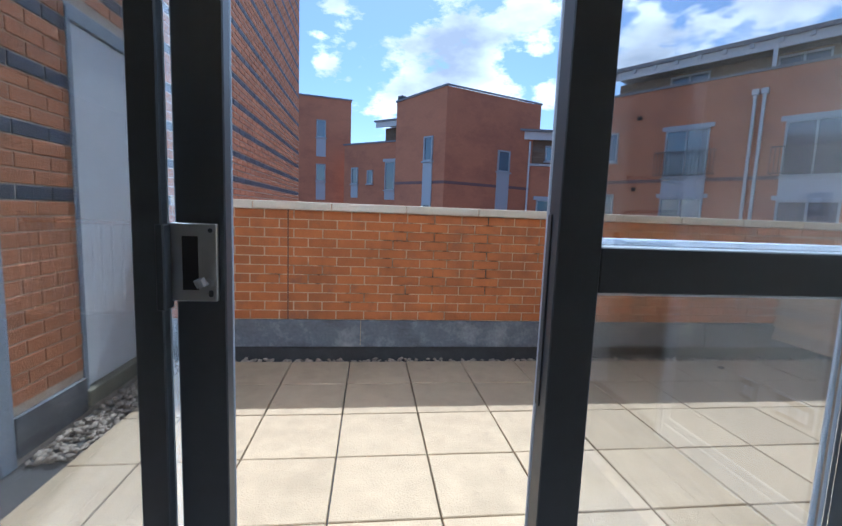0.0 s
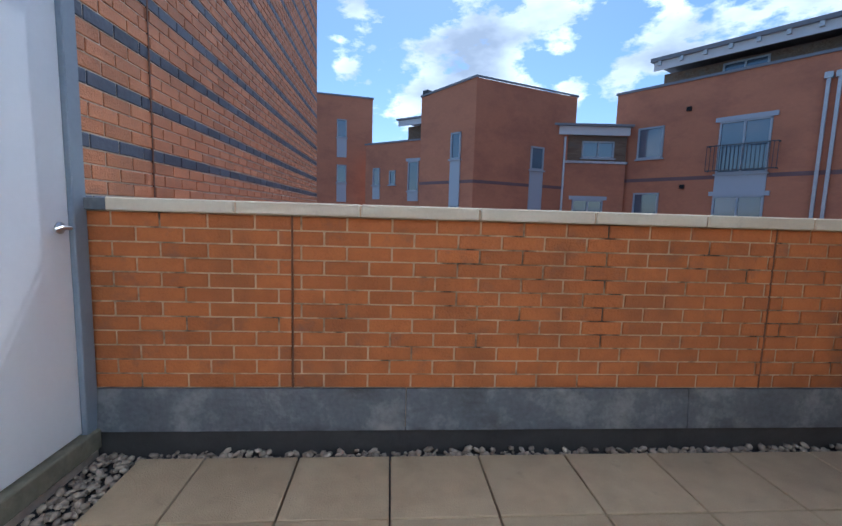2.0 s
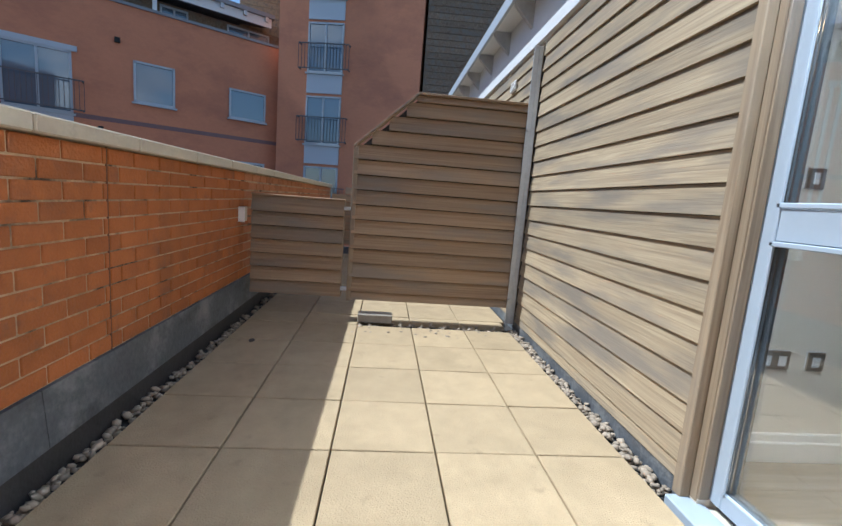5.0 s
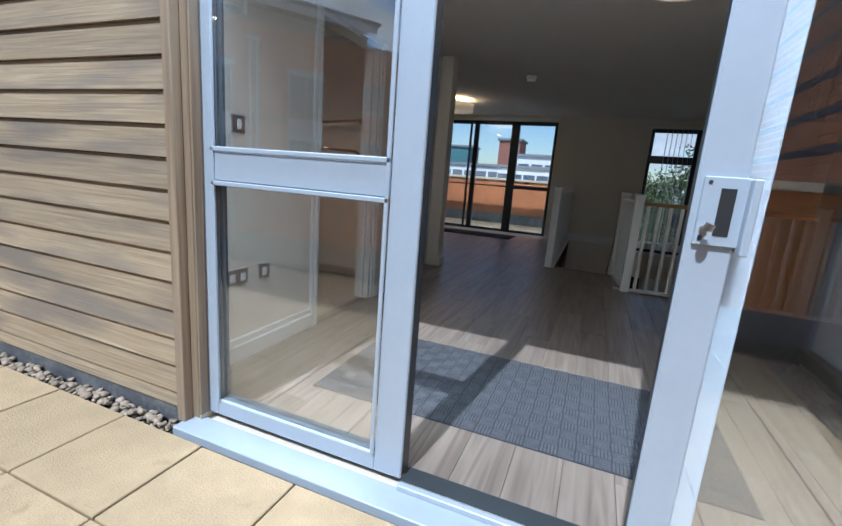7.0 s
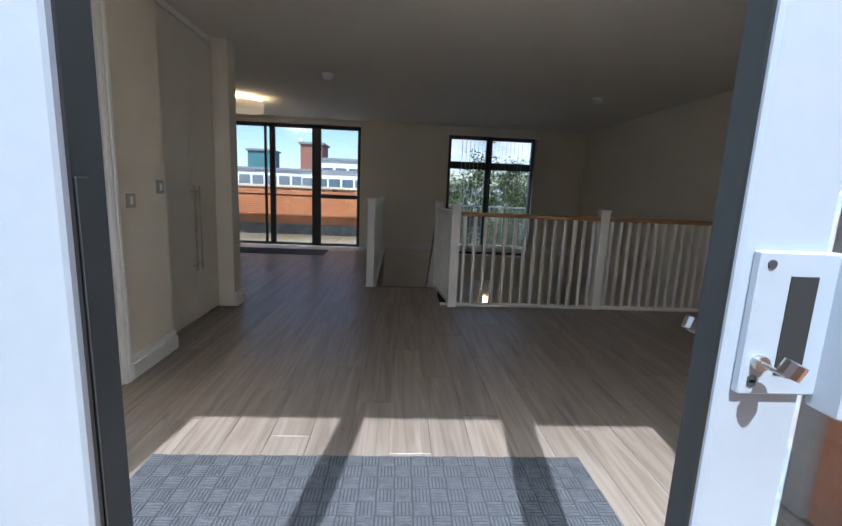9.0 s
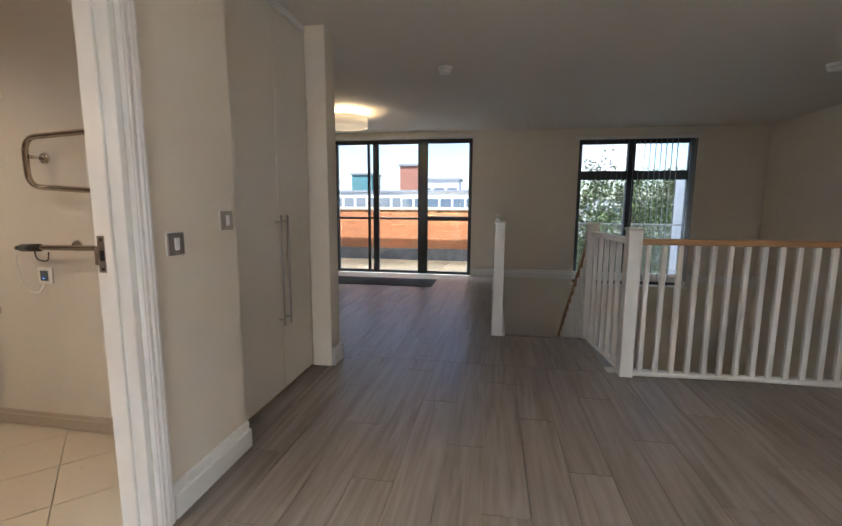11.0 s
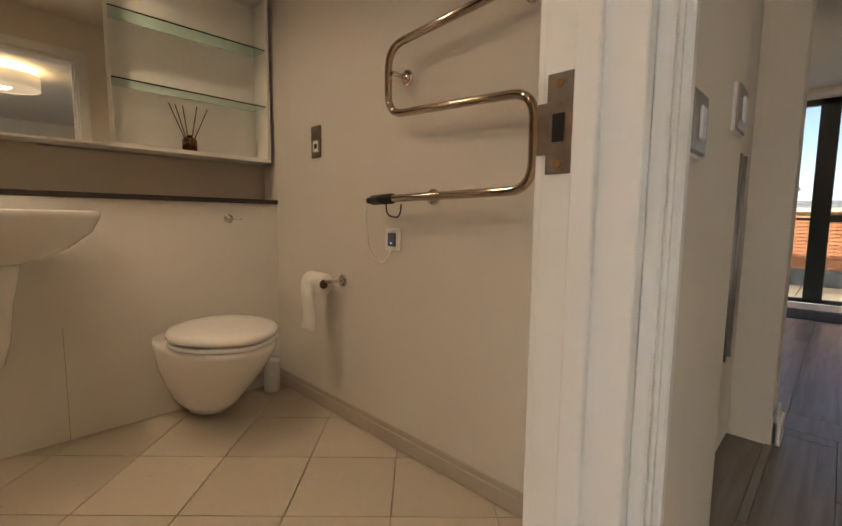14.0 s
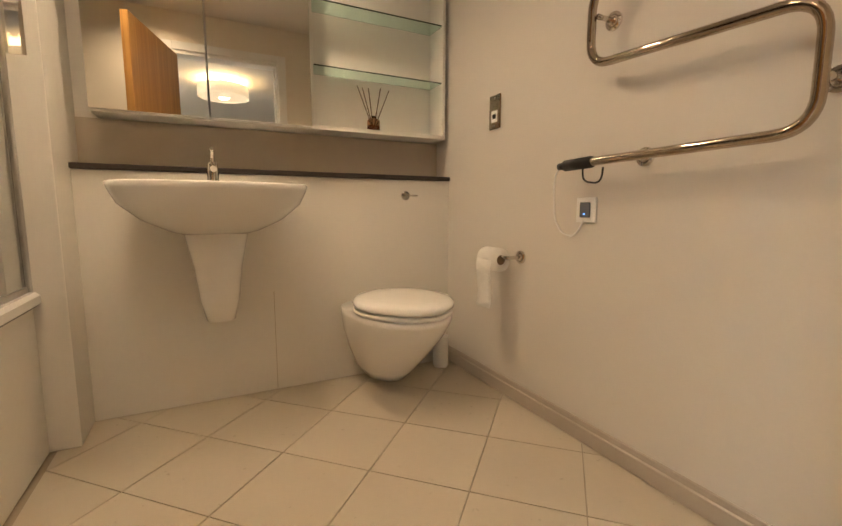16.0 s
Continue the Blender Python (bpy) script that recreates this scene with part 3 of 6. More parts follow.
for y0, y1, hy in ((-3.305, -2.672, -3.265), (-3.75, -3.311, -3.351)):
    d = bx("wardrobe_door", (1.905, y0, FLOOR + 0.012), (1.925, y1, CEIL - 0.06), WARDROBE, wd, 0.002)
    bm = bmesh.new()
    rod(bm, (1.868, hy, 0.475), (1.868, hy, 1.17), 0.0065, 14)
    for z in (0.515, 1.13):
        rod(bm, (1.868, hy, z), (1.905, hy, z), 0.005, 10)
    part("pull_handle", bm, STEEL, d, "long brushed steel bar handle", True)
bx("head_rail", (1.90, -3.755, CEIL - 0.05), (1.93, -2.665, CEIL - 0.004), WHITE, wd, 0.002)

# ---- lamps, smoke alarms, downlights ----
def drum_lamp(c):
    e = empty("ceiling_lamp", "cream fabric drum ceiling lamp, lit, close under the ceiling", "ceiling lamp", "drum lamps", at=(*c, CEIL))
    bm = bmesh.new()
    for z0, z1, r0, r1 in ((-0.205, -0.075, 0.29, 0.29),):
        for k in range(48):
            a0, a1 = 2 * math.pi * k / 48, 2 * math.pi * (k + 1) / 48
            f = lambda r, a, z: bm.verts.new((r * math.cos(a), r * math.sin(a), z))
            bm.faces.new((f(r0, a0, z0), f(r0, a1, z0), f(r1, a1, z1), f(r1, a0, z1)))
    bmesh.ops.remove_doubles(bm, verts=bm.verts, dist=1e-4)
    s = part("shade", bm, SHADE, e, smooth=True)
    md = s.modifiers.new("thick", "SOLIDIFY")
    md.thickness = 0.003
    bm = bmesh.new()
    lathe(bm, [(0.281, -0.197), (0.281, -0.191)], (0, 0, 0), 40)
    part("diffuser", bm, SHADE, e)
    bm = bmesh.new()
    rod(bm, (0, 0, -0.11), (0, 0, 0), 0.012, 12)
    rod(bm, (0, 0, -0.03), (0, 0, 0), 0.05, 20)
    for k in range(3):
        a = 2 * math.pi * k / 3
        rod(bm, (0, 0, -0.095), (0.287 * math.cos(a), 0.287 * math.sin(a), -0.095), 0.004, 6)
    part("stem", bm, STEEL, e)


drum_lamp((2.555, -6.4))
drum_lamp((-0.25, -1.74))


def alarm(c):
    e = empty("smoke_alarm", "round white smoke alarm on the ceiling", "smoke alarm", "smoke alarms", at=(*c, CEIL))
    bm = bmesh.new()
    lathe(bm, [(0.062, -0.022), (0.065, 0)], (0, 0, 0), 28)
    part("base", bm, WHITEPL, e, smooth=True)
    bm = bmesh.new()
    lathe(bm, [(0.028, -0.062), (0.048, -0.058), (0.055, -0.04), (0.055, -0.022)], (0, 0, 0), 28)
    part("cover", bm, WHITEPL, e, smooth=True)


alarm((1.05, -4.78))
alarm((-2.25, -5.2))
for sx, sy in SPOTS:
    e = empty("downlight", "small round recessed bathroom downlight, lit", "downlight", "bathroom downlights", at=(sx, sy, 2.35))
    bm = bmesh.new()
    lathe(bm, [(0.042, -0.004), (0.045, 0.0)], (0, 0, 0), 24)
    part("trim_ring", bm, CHROME, e)
    bm = bmesh.new()
    lathe(bm, [(0.028, -0.006), (0.03, -0.004)], (0, 0, 0), 20)
    part("lens", bm, GLOWLED, e)


# ================= glazed doors and the window =================
def pane(name, a, b, parent, m=GLASS):
    g = bx(name, a, b, m, parent, 0)
    g.visible_shadow = False
    return g


def two_tone(name, a, b, parent, yo, yi):
    """A frame bar pale outside and dark inside, split in the depth."""
    ym = yo + 0.22 * (yi - yo)
    o = bx(name, (a[0], yo, a[1]), (b[0], ym, b[1]), ALU, parent, 0.004)
    bx("inner_face", (a[0] + 0.001, ym, a[1] + 0.001), (b[0] - 0.001, yi, b[1] - 0.001), DARKALU, o, 0.003)
    return o


gd = tagged(new("door_2"), "open sliding terrace door, pale grey outside and dark inside", "sliding door", kind="structure")
HEAD, SILL = 2.42, 0.035
YO, YI = -0.13, -0.205
two_tone("frame_bar", (0.565, SILL), (0.675, HEAD), gd, YO, YI)
two_tone("frame_bar", (1.44, SILL), (1.50, HEAD), gd, YO, YI)
two_tone("frame_bar", (-1.12, SILL), (-1.06, HEAD), gd, YO, YI)
two_tone("frame_bar", (-0.335, SILL + 0.05), (-0.275, HEAD), gd, -0.178, YI - 0.01)
two_tone("frame_bar", (-1.06, HEAD - 0.06), (1.44, HEAD + 0.02), gd, YO, YI)
two_tone("frame_bar", (0.675, SILL), (1.44, SILL + 0.07), gd, YO, YI)
two_tone("frame_bar", (0.675, 1.04), (1.44, 1.15), gd, YO + 0.004, YI + 0.004)
two_tone("frame_bar", (-1.06, SILL), (-0.335, SILL + 0.05), gd, -0.178, YI)
two_tone("threshold", (-1.06, SILL - 0.025), (0.565, SILL), gd, -0.10, YI - 0.01)
bx("bead", (0.675, -0.128, 1.15), (1.44, -0.118, 1.168), ALU, gd, 0.003)
bx("bead", (0.675, -0.128, 1.022), (1.44, -0.118, 1.04), ALU, gd, 0.003)
bx("bead", (0.675, -0.128, SILL + 0.07), (0.69, -0.118, HEAD - 0.06), ALU, gd, 0.003)
bx("bead", (1.425, -0.128, SILL + 0.07), (1.44, -0.118, HEAD - 0.06), ALU, gd, 0.003)
bx("keep_plate", (0.562, -0.17, 0.75), (0.565, -0.15, 1.22), DARKALU, gd, 0.001)
pane("pane", (0.675, -0.165, SILL + 0.07), (1.44, -0.161, 1.04), gd)
pane("pane", (0.675, -0.149, SILL + 0.07), (1.44, -0.145, 1.04), gd)
pane("pane", (0.675, -0.149, 1.15), (1.44, -0.145, HEAD - 0.06), gd)
pane("pane", (-0.97, -0.136, SILL + 0.10), (-0.27, -0.132, HEAD - 0.15), gd)
pane("pane", (-1.06, -0.204, SILL + 0.05), (-0.335, -0.200, HEAD - 0.06), gd)
pane("pane", (0.675, -0.165, 1.15), (1.44, -0.159, HEAD - 0.06), gd)
pane("pane", (-1.06, -0.192, SILL + 0.05), (-0.335, -0.186, HEAD - 0.06), gd)
lf = two_tone("sliding_stile", (-0.27, SILL + 0.01), (-0.165, HEAD - 0.07), gd, -0.118, -0.172)
two_tone("sliding_stile", (-1.055, SILL + 0.01), (-0.97, HEAD - 0.07), gd, -0.118, -0.172)
two_tone("sliding_rail", (-0.97, SILL + 0.01), (-0.27, SILL + 0.10), gd, -0.118, -0.172)
two_tone("sliding_rail", (-0.97, HEAD - 0.15), (-0.27, HEAD - 0.07), gd, -0.118, -0.172)
pane("pane", (-0.97, -0.148, SILL + 0.10), (-0.27, -0.142, HEAD - 0.15), gd)
for yo, m, s in ((-0.118, ALU, 1), (-0.172, STEEL, -1)):
    h = bx("handle_plate", (-0.277, yo, 1.005), (-0.180, yo + s * 0.012, 1.172), m, lf, 0.002, "flat metal pull handle with key")
    bx("handle_recess", (-0.250, yo + s * 0.012, 1.03), (-0.218, yo + s * 0.0135, 1.145), SHADOWGAP, h, 0.0)
    bx("grip", (-0.290, yo + s * 0.002, 0.99), (-0.272, yo + s * 0.045, 1.17), m if s > 0 else DARKALU, h, 0.003)
    bm = bmesh.new()
    rod(bm, (-0.197, yo + s * 0.012, 1.045), (-0.197, yo + s * 0.02, 1.045), 0.009, 14)
    rod(bm, (-0.197, yo + s * 0.02, 1.045), (-0.197, yo + s * 0.05, 1.045), 0.003, 8)
    rod(bm, (-0.197, yo + s * 0.05, 1.045), (-0.203, yo + s * 0.052, 1.06), 0.011, 10)
    part("key", bm, STEEL, h)
    for z in (1.02, 1.158, 1.025):
        bm = bmesh.new()
        rod(bm, (-0.193, yo + s * 0.012, z), (-0.193, yo + s * 0.014, z), 0.005, 10)
        part("screw", bm, DARKALU, h)
bx("door_sill", (-1.2, -0.12, -0.03), (1.56, 0.0, 0.012), ALU, None, 0.004)
tagged(bpy.data.objects["door_sill"], "pale grey metal sill below the terrace door", "sill", kind="structure")

fd = tagged(new("door_3"), "dark framed glazed door to the far terrace", "glazed door", kind="structure")
FY0, FY1 = YF - 0.12, YF - 0.05
for x0, x1, z0, z1 in ((0.97, 1.03, 0.03, 2.34), (3.34, 3.40, 0.03, 2.34), (1.73, 1.90, 0.03, 2.34), (2.60, 2.70, 0.03, 2.34), (2.76, 2.80, 0.06, 2.30),
                       (1.03, 3.34, 0.03, 0.08), (1.03, 3.34, 2.27, 2.34), (1.03, 1.73, 0.965, 1.045), (1.90, 3.34, 0.985, 1.015)):
    bx("frame_bar", (x0, FY0, z0), (x1, FY1, z1), DARKALU, fd, 0.004)
bx("handle", (2.625, FY1, 1.0), (2.65, FY1 + 0.03, 1.14), DARKALU, fd, 0.003)
for x0, x1 in ((1.03, 1.73), (1.90, 2.60), (2.70, 3.34)):
    pane("pane", (x0, YF - 0.09, 0.08), (x1, YF - 0.084, 2.27), fd)
bx("blind_headrail", (0.98, YF + 0.004, 2.345), (3.39, YF + 0.05, 2.395), WHITE, None, 0.003)
tagged(bpy.data.objects["blind_headrail"], "slim white headrail above the far door", "blind rail")

fw = tagged(new("window_1"), "dark framed stairwell window with a transom", "window", kind="structure")
for x0, x1, z0, z1 in ((-0.78, -0.72, -0.03, 2.28), (-2.42, -2.36, -0.03, 2.28), (-1.585, -1.465, -0.03, 2.28),
                       (-2.36, -0.78, -0.03, 0.04), (-2.36, -0.78, 2.21, 2.28), (-2.36, -0.78, 1.65, 1.79)):
    bx("window_frame", (x0, FY0, z0), (x1, FY1, z1), DARKALU, fw, 0.004)
for x0, x1 in ((-2.36, -1.585), (-1.465, -0.78)):
    for z0, z1 in ((0.04, 1.65), (1.79, 2.21)):
        pane("pane", (x0, YF - 0.09, z0), (x1, YF - 0.084, z1), fw)
bx("window_sill", (-2.5, YF - 0.05, -0.06), (-0.66, YF + 0.06, -0.03), WHITE, fw, 0.004)
vb = empty("vertical_blind", "open grey vertical blind, slats turned edge on", "blind")
bx("headrail", (-2.46, YF + 0.03, 2.27), (-0.68, YF + 0.07, 2.31), WHITE, vb, 0.003)
SLATM = mat("grey blind fabric", (0.30, 0.30, 0.30), 0.9, vary=0.06)
for k in range(20):
    x = -0.98 - k * 0.078 if k < 16 else -2.34 - (k - 16) * 0.025
    bm = bmesh.new()
    box_bm(bm, (-0.0008, -0.044, 0), (0.0008, 0.044, 2.22), 0, pose(x, YF + 0.05, 0.04, 0, 0, -13))
    part("slat", bm, SLATM, vb)

# door mats
def door_mat(c, w, d, name="door_mat"):
    e = empty(name, "charcoal ribbed carpet mat lying on the wood floor", "mat", "door mats", at=(c[0], c[1], FLOOR))
    bx("backing", (-w / 2, -d / 2, 0.0005), (w / 2, d / 2, 0.006), MATBACK, e, 0.002)
    bm = bmesh.new()
    n = int(w / 0.068)
    m = int(d / 0.068)
    for i in range(n):
        for j in range(m):
            for k in range(5):
                cx, cy = -w / 2 + (i + 0.5) * w / n, -d / 2 + (j + 0.5) * d / m
                o = (k + 0.5) / 5 - 0.5
                if (i + j) % 2:
                    box_bm(bm, (cx + o * w / n - 0.0046, cy - 0.031, 0.006), (cx + o * w / n + 0.0046, cy + 0.031, 0.0100))
                else:
                    box_bm(bm, (cx - 0.031, cy + o * d / m - 0.0046, 0.006), (cx + 0.031, cy + o * d / m + 0.0046, 0.0100))
    part("ribbed_top", bm, MATMAT, e)


door_mat((0.30, -0.98), 1.9, 0.86)
door_mat((2.35, -7.3), 1.75, 0.62)

# ================= stairs and balustrades =================
st = empty("staircase", "carpeted white stairs going down beside the stairwell wall", "staircase")
for k in range(13):
    z = FLOOR - 0.205 * (k + 1)
    bx("step", (-0.26, -4.80 - 0.22 * (k + 1), z - 0.04), (0.45, -4.80 - 0.22 * k, z), LAMINATE, st, 0.006)
    bx("riser", (-0.26, -4.80 - 0.22 * k - 0.012, z), (0.45, -4.80 - 0.22 * k, z + 0.165), WHITE, st, 0.0)
bx("stringer", (-0.30, -4.84, -0.30), (-0.262, -4.80, FLOOR - 0.02), WHITE, st, 0.0)
bm = bmesh.new()
vs = [bm.verts.new((x, y, z)) for x in (-0.30, -0.262) for y, z in ((-4.80, -0.28), (-4.80, 0.02), (-7.7, -2.68), (-7.4, -2.68))]
bm.faces.new(vs[:4]), bm.faces.new(vs[4:][::-1])
for i in range(4):
    bm.faces.new((vs[i], vs[4 + i], vs[4 + (i + 1) % 4], vs[(i + 1) % 4]))
bmesh.ops.recalc_face_normals(bm, faces=bm.faces)
part("stringer", bm, WHITE, st)
bx("nosing", (-0.26, -4.815, FLOOR - 0.02), (0.46, -4.77, FLOOR + 0.006), LAMINATE, st, 0.004)


def balustrade(label, posts, rails, oak=True):
    e = empty("balustrade", label, "balustrade", "stair balustrades")
    for (x, y), s in posts:
        p = bx("newel_post", (x - s / 2, y - s / 2, FLOOR), (x + s / 2, y + s / 2, FLOOR + 1.04), WHITE, e, 0.004)
        bx("cap", (x - s / 2 - 0.008, y - s / 2 - 0.008, FLOOR + 1.04), (x + s / 2 + 0.008, y + s / 2 + 0.008, FLOOR + 1.06), WHITE, p, 0.005)
    for (x0, y0, z0), (x1, y1, z1), n, m in rails:
        d = Vector((x1 - x0, y1 - y0, z1 - z0))
        h = Vector((x1 - x0, y1 - y0, 0)).length
        ang = math.atan2(y1 - y0, x1 - x0)
        slope = math.atan2(z1 - z0, h)
        def bar(name, zc, w, hh, mm):
            bm = bmesh.new()
            box_bm(bm, (0, -w / 2, -hh / 2), (d.length, w / 2, hh / 2), 0.006, Matrix.Translation((x0, y0, z0 + zc)) @ Matrix.Rotation(ang, 4, "Z") @ Matrix.Rotation(-slope, 4, "Y"))
            part(name, bm, mm, e)
        bar("handrail", 0.965, 0.062, 0.042, m)
        bar("bottom_rail", 0.022, 0.055, 0.03, WHITE)
        for k in range(n):
            f = (k + 0.5) / n
            px, py, pz = x0 + f * (x1 - x0), y0 + f * (y1 - y0), z0 + f * (z1 - z0)
            bm = bmesh.new()
            t = 0.016
            box_bm(bm, (px - t, py - t, pz + 0.034), (px + t, py + t, pz + 0.948), 0.003)
            part("baluster", bm, WHITE, e)


N2, N2B, N3 = (-0.37, -3.97), (-0.28, -4.82), (-1.93, -4.03)
balustrade("white balustrade with oak handrail and newel posts round the stairwell", [(N2, 0.09), (N3, 0.09), (N2B, 0.09), ((XR + 0.04, -4.06), 0.06)],
           [((-0.415, -3.972, FLOOR), (-1.885, -4.028, FLOOR), 14, RAILOAK), ((-1.975, -4.03, FLOOR), (XR + 0.07, -4.06, FLOOR), 14, RAILOAK),
            ((-0.366, -4.015, FLOOR), (-0.284, -4.775, FLOOR), 6, WHITE), ((-0.28, -4.865, FLOOR - 0.05), (-0.28, -7.4, FLOOR - 2.40), 20, RAILOAK)])
balustrade("white balustrade beside the head of the stairs", [((0.53, -4.79), 0.09), ((0.53, YF + 0.06), 0.06)], [((0.53, -4.835, FLOOR), (0.53, YF + 0.09, FLOOR), 26, WHITE)])
bx("stair_trim", (0.455, YF, FLOOR - 0.01), (0.585, -4.75, FLOOR + 0.006), WHITE, None, 0.003)
tagged(bpy.data.objects["stair_trim"], "white painted edging of the stairwell", "trim", kind="structure")
bx("trim_void", (XR, -4.10, -0.3), (-0.262, -4.0, FLOOR + 0.006), WHITE, None, 0.003)
tagged(bpy.data.objects["trim_void"], "white painted edging of the stairwell", "trim", kind="structure")
# storey below: door, wall light
lw = empty("wall_light", "small glowing wall light in the storey below", "wall light", at=(-1.62, YF + 0.02, -0.95))
GL = plain("wall light glass", (1.0, 0.66, 0.3), 0.4, 0, 5.0)
bx("glass", (-0.04, 0, -0.06), (0.04, 0.05, 0.06), GL, lw, 0.006)
bx("bracket", (-0.02, -0.02, -0.08), (0.02, 0.01, -0.06), CHROME, lw, 0.002)
wl2 = tagged(new("window_2"), "dark framed opening in the storey below", "window", kind="structure")
bx("window_frame", (-0.95, YF, -2.2), (-0.60, YF + 0.03, -0.55), DARKALU, wl2, 0.003)
bx("panel", (-1.75, YF, -2.6), (-1.0, YF + 0.03, -0.55), RENDERW, wl2, 0.003)

# ================= bathroom =================
YB = -2.64                                # face of the rail wall
bx("wall_boxing", (3.80, YB, FLOOR), (3.95, -1.02, 1.02), BATHPANEL, None, 0.002)
tagged(bpy.data.objects["wall_boxing"], "glossy white boxed-in lower wall behind toilet and basin", "wall", kind="structure")
bx("trim_ledge", (3.78, YB + 0.002, 1.02), (3.95, -1.02, 1.042), LEDGE, None, 0.003)
tagged(bpy.data.objects["trim_ledge"], "dark brown ledge along the bathroom wall", "ledge", kind="structure")
bx("wall_backpanel", (3.935, YB + 0.001, 1.042), (3.949, -1.02, 1.232), TAUPE, None, 0)
tagged(bpy.data.objects["wall_backpanel"], "taupe panel between ledge and cabinet", "wall", kind="structure")
bx("wall_bath_pier", (3.60, -1.02, FLOOR), (3.95, -0.86, 2.35), BATHPANEL, None, 0.003)
tagged(bpy.data.objects["wall_bath_pier"], "glossy white tiled pier at the bath end", "wall", kind="structure")
bx("trim_joint", (3.7985, -1.72, FLOOR), (3.7998, -1.718, 0.5), GROUT, None, 0)
tagged(bpy.data.objects["trim_joint"], "fine joint line in the white panels", "joint", kind="structure")
# floor tiles laid diagonally
fl = tagged(new("floor_bathroom"), "cream ceramic floor tiles laid diagonally", "floor", kind="structure")
T = 0.33
ca = math.cos(radians(45))
def clip_poly(poly, x0, x1, y0, y1):
    for ax, lim, sg in ((0, x0, 1), (0, x1, -1), (1, y0, 1), (1, y1, -1)):
        out = []
        for i, p in enumerate(poly):
            q = poly[(i + 1) % len(poly)]
            dp, dq = sg * (p[ax] - lim), sg * (q[ax] - lim)
            if dp >= 0:
                out.append(p)
            if dp * dq < 0:
                t = dp / (dp - dq)
                out.append((p[0] + t * (q[0] - p[0]), p[1] + t * (q[1] - p[1])))
        poly = out
        if len(poly) < 3:
            return []
    return poly
for i in range(-9, 10):
    for j in range(-9, 10):
        u, v = i * T, j * T
        g = 0.002
        sq = [(u + g, v + g), (u + T - g, v + g), (u + T - g, v + T - g), (u + g, v + T - g)]
        pts = [(3.24 + (a - b) * ca, -2.12 + (a + b) * ca) for a, b in sq]
        pts = clip_poly(pts, XL + 0.06, 3.80, YB, -0.95)
        if len(pts) < 3:
            continue
        bm = bmesh.new()
        top = [bm.verts.new((x, y, FLOOR)) for x, y in pts]
        low = [bm.verts.new((x, y, FLOOR - 0.007)) for x, y in pts]
        bm.faces.new(top)
        for k in range(len(pts)):
            bm.faces.new((top[k], low[k], low[(k + 1) % len(pts)], top[(k + 1) % len(pts)]))
        bmesh.ops.recalc_face_normals(bm, faces=bm.faces)
        part("tile", bm, BATHTILE, fl)

# wall-hung toilet
def superloop(bm, z, cx, hw, x_wall, x_front, n=32, p=2.4, flare=0.0):
    """A toilet section: square at the wall, rounded to the front; runs along x from the wall."""
    vs = []
    L = x_wall - x_front
    for k in range(n):
        a = 2 * math.pi * k / n
        c, s = math.cos(a), math.sin(a)
        e = 2.0 / p
        x = math.copysign(abs(c) ** e, c)
        y = math.copysign(abs(s) ** e, s)
        vs.append(bm.verts.new((x_front + L / 2 + x * L / 2, cx + y * hw * (1.0 + flare * x if x > 0 else 0.7 + 0.3 * (1 - (-x) ** 2.2)), z)))
    return vs


def loft(bm, rings):
    for p, q in zip(rings, rings[1:]):
        for k in range(len(p)):
            bm.faces.new((p[k], p[(k + 1) % len(p)], q[(k + 1) % len(q)], q[k]))
    bm.faces.new(rings[0][::-1])
    bm.faces.new(rings[-1])
    bmesh.ops.recalc_face_normals(bm, faces=bm.faces)


wc = empty("toilet", "white wall-hung ceramic toilet with closed lid", "toilet")
CY = -2.22
bm = bmesh.new()
loft(bm, [superloop(bm, z, CY, hw, 3.80, xf, flare=0.32) for z, hw, xf in ((0.06, 0.06, 3.60), (0.07, 0.097, 3.55), (0.12, 0.130, 3.49), (0.22, 0.172, 3.385), (0.32, 0.204, 3.28), (0.40, 0.217, 3.216), (0.425, 0.215, 3.212))])
part("bowl", bm, CERAMIC, wc, smooth=True)
bm = bmesh.new()
loft(bm, [superloop(bm, z, CY, hw, 3.72, xf, p=2.1) for z, hw, xf in ((0.430, 0.210, 3.22), (0.433, 0.215, 3.212), (0.446, 0.215, 3.212), (0.448, 0.212, 3.216))])
part("seat", bm, WHITEPL, wc, smooth=True)
bm = bmesh.new()
loft(bm, [superloop(bm, z, CY, hw, xw, xf, p=2.1) for z, hw, xw, xf in ((0.456, 0.212, 3.715, 3.214), (0.460, 0.219, 3.718, 3.206), (0.476, 0.218, 3.717, 3.208), (0.486, 0.203, 3.705, 3.232), (0.492, 0.158, 3.66, 3.295), (0.495, 0.10, 3.59, 3.37), (0.4955, 0.04, 3.52, 3.44))])
part("lid", bm, CERAMIC, wc, smooth=True)
fb = empty("flush_button", "small round chrome flush lever on the white panel", "flush button", at=(3.80, -2.38, 0.94))
bm = bmesh.new()
rod(bm, (0, 0, 0), (-0.012, 0, 0), 0.022, 24)
part("rose", bm, CHROME, fb, smooth=True)
bm = bmesh.new()
rod(bm, (-0.012, 0, 0), (-0.02, 0, 0), 0.014, 18)
rod(bm, (-0.016, 0, 0), (-0.022, -0.06, 0.0), 0.004, 8)
part("lever", bm, CHROME, fb, smooth=True)
